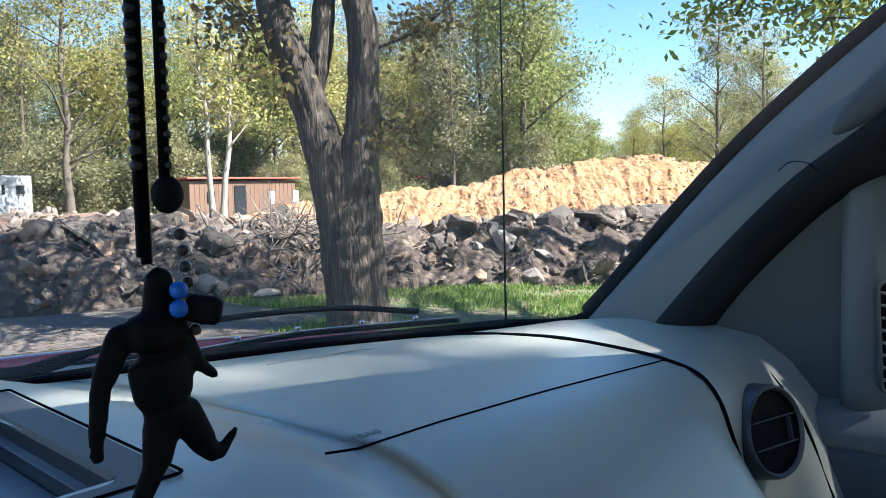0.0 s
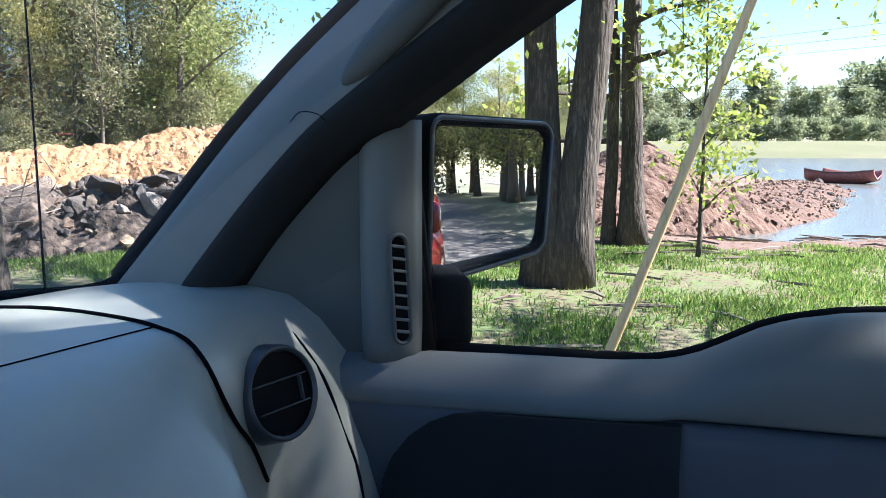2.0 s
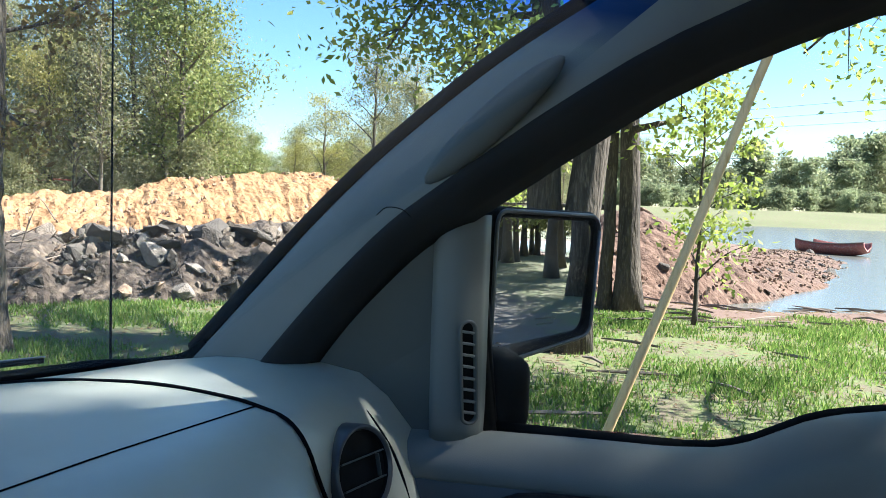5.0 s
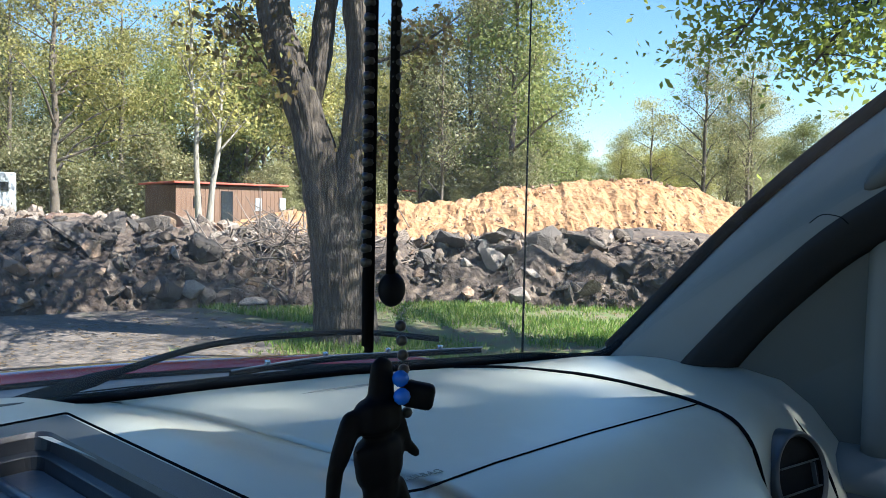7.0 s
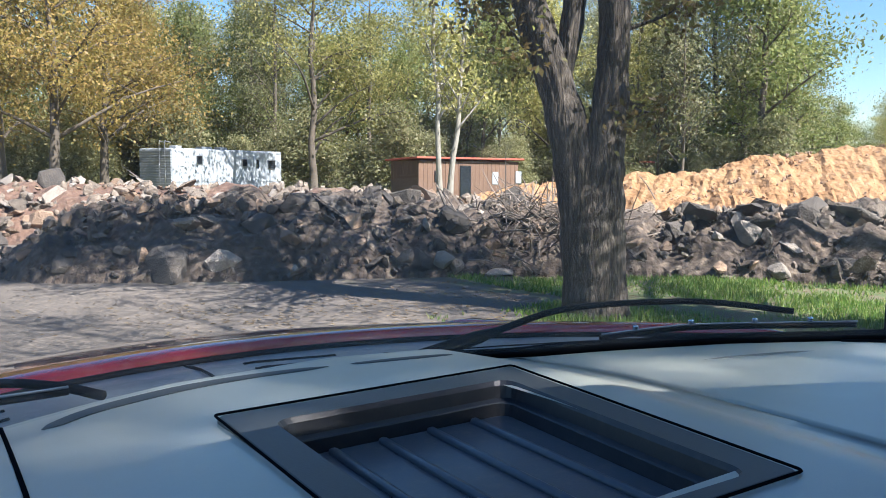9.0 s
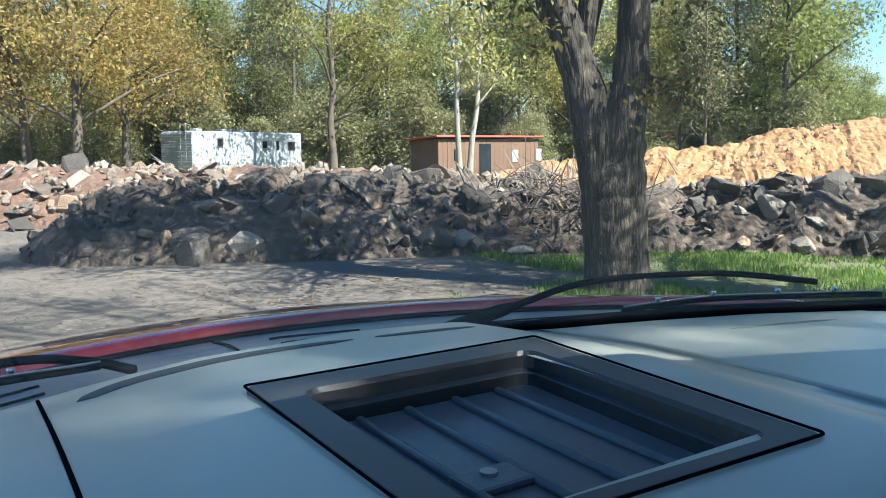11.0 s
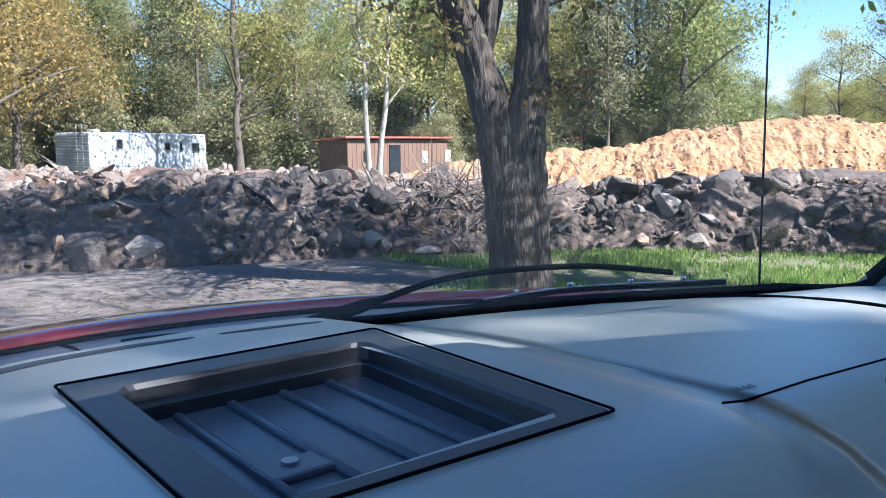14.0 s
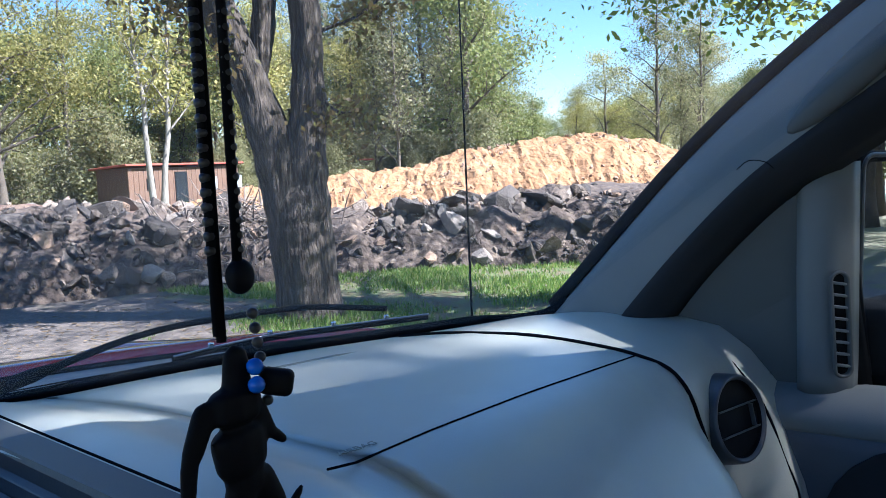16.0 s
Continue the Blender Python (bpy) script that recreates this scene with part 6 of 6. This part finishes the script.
# ---- boat ----
boat = thing("boat", "old red-brown rowing boat beached at the pond's edge", "boat", Matrix.Translation((45.9, -8.5, -0.42)) @ pose(0, 0, 0, 0, 0, -142))
rings, inner = [], []
for i in range(13):
    s = -1 + i / 6
    w = 0.75 * math.sqrt(max(0.02, 1 - 0.85 * max(0, s) ** 2.4 - 0.12 * max(0, -s) ** 3))
    sheer = 0.62 + 0.16 * s * s
    keel = 0.0 + 0.25 * max(0, s) ** 3
    rings.append([Vector((2.0 * s, w * k, z)) for k, z in ((-1, sheer), (-0.93, keel + 0.28), (-0.6, keel + 0.04), (0, keel), (0.6, keel + 0.04), (0.93, keel + 0.28), (1, sheer), (0.92, sheer), (0.8, keel + 0.32), (0, keel + 0.1), (-0.8, keel + 0.32), (-0.92, sheer))])
part("hull", mesh("hull", *loft(rings), RUST, True), boat, "faded red hull")
for x in (-0.9, 0.2):
    part("thwart", from_bm("thwart", rounded_box((0.25, 1.3, 0.04), 0.01), BOAT_IN), boat, "plank seat", pose(x, 0, 0.48))
part("gunwale", mesh("gunwale", *tube([r_[0] for r_ in rings], 0.03, 6), BOAT_IN), boat)

# ---- leaning stake, poles and wires ----
tagged(new("leaning_pole", mesh("leaning_pole", *tube(smooth_path([(4.42, 0.33, -0.05), (4.41, 0.165, 0.4), (4.4, -0.125, 1.2), (4.4, -0.40, 2.0), (4.38, -0.72, 2.9)], 20), [0.030 - 0.00035 * i for i in range(20)], 10), PALE_WOOD, True)),
       "peeled pale wooden pole stuck leaning in the grass", "pole")
for x, y in ((159.7, -58.3), (176.0, 12.0), (150, -130)):
    up = thing("utility_pole", "weathered wooden utility pole with a crossarm", "utility pole", place(x, y, 0, 1.2), group="utility poles")
    part("post", mesh("post", *tube([(0, 0, -0.5), (0, 0, 11)], [0.17, 0.12], 10), POLE_WOOD, True), up)
    part("crossarm", from_bm("crossarm", rounded_box((0.12, 2.4, 0.14), 0.01), POLE_WOOD), up, "", pose(0.14, 0, 10.2, 0, 0, 20))
wires = thing("power_line", "thin power lines over the pond", "power line")
for k in range(3):
    a, b, c = Vector((176, 12 + k, 14.2)), Vector((159.7, -58.3 + k, 13.2)), Vector((150, -130 + k, 12.4))
    pts = [a.lerp(b, i / 10) - Vector((0, 0, 1.2 * math.sin(math.pi * i / 10))) for i in range(11)] + [b.lerp(c, i / 10) - Vector((0, 0, 1.2 * math.sin(math.pi * i / 10))) for i in range(1, 11)]
    part("wire", mesh("wire", *tube(pts, 0.025, 4), BLACK), wires)
WIRE2 = [Vector((40, -60, 10)), Vector((60, -20, 8.6)), Vector((95, 10, 10))]
for k in range(3):
    part("wire", mesh("wire", *tube(smooth_path([p + Vector((0, 0, 0.8 * k)) for p in WIRE2], 16), 0.014, 4), BLACK), wires)


# ---- grass ----
def blades(name, seed, count, zone, box, h, label):
    g = random.Random(seed)
    vv, ff = [], []
    n = 0
    while n < count:
        x, y = g.uniform(box[0], box[1]), g.uniform(box[2], box[3])
        patch = bump_noise(x, y, 0.8, 6.0) + 0.5 * bump_noise(x, y, 2.4, 7.0)
        if not zone(x, y) or patch < g.uniform(-0.42, 0.38):
            n += 0.02
            continue
        z = ground_z(x, y)
        a = g.uniform(0, 2 * math.pi)
        hh = h * g.uniform(0.5, 1.3) * (1 + 0.6 * patch)
        w = 0.003 + 0.004 * g.random() + 0.0006 * math.hypot(x, y)
        lx, ly = g.gauss(0, 0.4) * hh, g.gauss(0, 0.4) * hh
        o = len(vv)
        dx, dy = math.cos(a) * w, math.sin(a) * w
        vv += [(x - dx, y - dy, z - 0.01), (x + dx, y + dy, z - 0.01), (x + lx, y + ly, z + hh)]
        ff.append((o, o + 1, o + 2))
        n += 1
    tagged(new(name, mesh(name, vv, ff, GRASS)), label, "grass", kind="stuff")


def verge(x, y):
    return NEAR.height(x, y) < 0.05 and lake_depth(x, y) < -4.5 + 1.5 * bump_noise(x, y, 0.5) and DIRT.height(x, y) < 0.05 and x > 2.4 + 0.25 * max(0, y) and not (abs(x) < 1.3 and -3.6 < y < 2.5) and not (x < 6.2 and y > 6.8)


blades("grass", 1, 110000, verge, (2.4, 17, -9, 10), 0.06, "bright patchy green grass on the verge")
blades("grass", 2, 9000, lambda x, y: x > 0 and FAR.height(x, y) < 0.05 and CLAYHEAP.height(x, y) < 0.05, (10, 34, 24, 44), 0.22, "pale green grass in front of the sheds")

def litter(name, seed, count, zone, box, size, mat, label):
    """Fallen leaves and chips lying on the ground."""
    g = random.Random(seed)
    vv, ff = [], []
    while len(ff) < count:
        x, y = g.uniform(box[0], box[1]), g.uniform(box[2], box[3])
        if not zone(x, y):
            continue
        z = ground_z(x, y) + 0.012
        a, s = g.uniform(0, 6.28), size * g.uniform(0.5, 1.4)
        ux, uy = math.cos(a) * s, math.sin(a) * s
        o = len(vv)
        vv += [(x - ux, y - uy, z), (x + uy * 0.5, y - ux * 0.5, z + s * 0.3), (x + ux, y + uy, z + s * 0.1), (x - uy * 0.5, y + ux * 0.5, z + s * 0.25)]
        ff.append((o, o + 1, o + 2, o + 3))
    tagged(new(name, mesh(name, vv, ff, mat)), label, "leaf litter", kind="stuff")


def open_ground(x, y):
    return NEAR.height(x, y) < 0.03 and DIRT.height(x, y) < 0.03 and lake_depth(x, y) < -1.0 and not (abs(x) < 1.2 and -3.6 < y < 2.5)


litter("fallen_leaves", 5, 9000, open_ground, (1.5, 16, -9, 9), 0.03, LITTER, "dry brown fallen leaves strewn in the grass")
litter("fallen_leaves", 6, 4200, open_ground, (-7, 6, 3, 18), 0.022, LITTER, "dry brown fallen leaves on the gravel track")
r = random.Random(12)
sticks = []
while len(sticks) < 120:
    x, y = r.uniform(5, 19), r.uniform(-7, 3)
    if not open_ground(x, y) or (x < 11 and r.random() < 0.75):
        continue
    a, ln = r.uniform(-0.9, 0.9) + math.pi / 2, r.uniform(0.15, 0.9)
    z = ground_z(x, y) + 0.03
    sticks.append(tube([(x, y, z), (x + math.cos(a) * ln / 2, y + math.sin(a) * ln / 2, z + r.uniform(0, 0.03)), (x + math.cos(a) * ln, y + math.sin(a) * ln, z)], [0.012, 0.018, 0.008], 5))
drift = thing("driftwood", "scattered dead sticks along the pond bank", "driftwood", kind="stuff")
part("sticks", mesh("sticks", *join(*sticks), DEAD_WOOD), drift)

# ---- pieces last: blocks on the heaps ----
BIG = ((10.09, 7.25, 0.38, "pale", 6, 0.64, 20, 10), (10.42, 6.36, 0.21, "tan", 5, 0.48, 10, 30), (9.76, 6.49, 0.23, "pale", 7, 0.15, 15, 5), (11.4, 6.31, 0.64, "dark", 1, 0.87, 25, 15), (11.87, 5.46, 0.35, "pale", 2, 0.84, 15, -10),
       (9.47, 8.06, 0.31, "dark", 6, 0.61, 20, 30), (9.28, 6.91, 0.21, "grey", 0, 0.05, 10, 10), (10.87, 5.51, 0.3, "dark", 5, 0.4, 30, 10), (8.67, 8.02, 0.27, "dark", 7, 0.27, 10, 30), (11.41, 5.1, 0.28, "grey", 4, 0.58, 10, 30),
       (10.36, 5.91, 0.25, "grey", 6, 0.23, 10, 10), (6.89, 9.05, 0.28, "pale", 0, 0.08, 12, -8), (3.47, 10.87, 0.37, "pale", 5, 0.23, 15, 10), (4.45, 10.89, 0.29, "tan", 7, 0.51, 20, 20), (5.55, 10.32, 0.33, "grey", 1, 0.44, 60, 5),
       (6.26, 10.57, 0.27, "grey", 2, 0.75, 10, 10), (7.07, 9.47, 0.22, "tan", 4, 0.4, 10, 20), (6.39, 9.45, 0.23, "grey", 6, 0.16, 20, 0), (5.57, 11.26, 0.61, "dark", 0, 0.9, 30, 25), (4.95, 11.62, 0.46, "dark", 5, 0.94, 20, 20),
       (3.47, 11.66, 0.54, "grey", 3, 0.74, 20, 10), (5.97, 9.74, 0.28, "dark", 7, 0.2, 40, 10), (6.85, 10.17, 0.4, "dark", 8, 0.71, 20, 30), (4.14, 11.25, 0.34, "dark", 4, 0.66, 20, 30), (7.62, 9.76, 0.25, "dark", 2, 0.71, 50, 20),
       (3.25, 11.71, 0.54, "grey", 2, 0.69, 18, 12), (10.55, 7.55, 0.4, "dark", 3, 0.95, 15, 20))
for x, y, s, tag, k, z, ax, ay in BIG:
    part("rubble_block", CHUNKS[tag][k], near, "", pose(x, y, z, ax, ay, 40 * k) @ Matrix.Scale(s, 4))
stones(near, NEAR, 90, (0.22, 0.46), ("dark", "dark", "grey", "dark"), 40, lift=0.2, kinds=6)
stones(near, NEAR, 170, (0.12, 0.28), ("dark", "dark", "grey", "grey", "dark", "tan", "pale"), 41)
gravel(near, NEAR, 700, (0.03, 0.10), "grey", 42)
gravel(near, NEAR, 130, (0.08, 0.22), "grey", 44)
gravel(near, NEAR, 200, (0.08, 0.20), "dark", 45)
gravel(near, NEAR, 50, (0.09, 0.20), "pale", 46)
gravel(near, NEAR, 110, (0.09, 0.20), "tan", 47)
gravel(near, NEAR, 1200, (0.03, 0.09), "dark", 43)
BIG_FAR = ((2.82, 19.22, 0.48, "pale", 1, 0.86, 72, 5), (3.83, 18.35, 0.38, "pale", 2, 0.84, 15, 10), (4.5, 18.19, 0.45, "pale", 3, 0.9, 20, -10), (2.16, 19.26, 0.39, "grey", 0, 0.71, 40, 20), (6.24, 17.19, 0.44, "tan", 5, 0.91, 20, 20),
       (2.45, 18.4, 0.41, "tan", 6, 0.45, 10, 10), (5.56, 17.28, 0.44, "grey", 1, 0.81, 30, 30))
for x, y, s, tag, k, z, ax, ay in BIG_FAR:
    part("rubble_block", CHUNKS[tag][k], far_heap, "", pose(x, y, z, ax, ay, 30 * k) @ Matrix.Scale(s, 4))
stones(far_heap, FAR, 60, (0.3, 0.6), ("grey", "pale", "tan"), 50, kinds=4)
stones(far_heap, FAR, 150, (0.2, 0.5), ("grey", "tan", "grey", "pale", "dark"), 51, kinds=6)
gravel(far_heap, FAR, 260, (0.10, 0.28), "grey", 53)
gravel(far_heap, FAR, 120, (0.10, 0.26), "pale", 54)
gravel(far_heap, FAR, 700, (0.04, 0.12), "tan", 52)
stones(dirt, DIRT, 90, (0.08, 0.28), ("tan", "tan", "dark"), 61, name="earth_clod")
gravel(dirt, DIRT, 1800, (0.03, 0.10), "tan", 62)
stones(shoulder, SHOULDER, 40, (0.08, 0.25), ("tan", "dark"), 63, name="earth_clod")
gravel(clay, CLAYHEAP, 1200, (0.04, 0.13), "tan", 64)
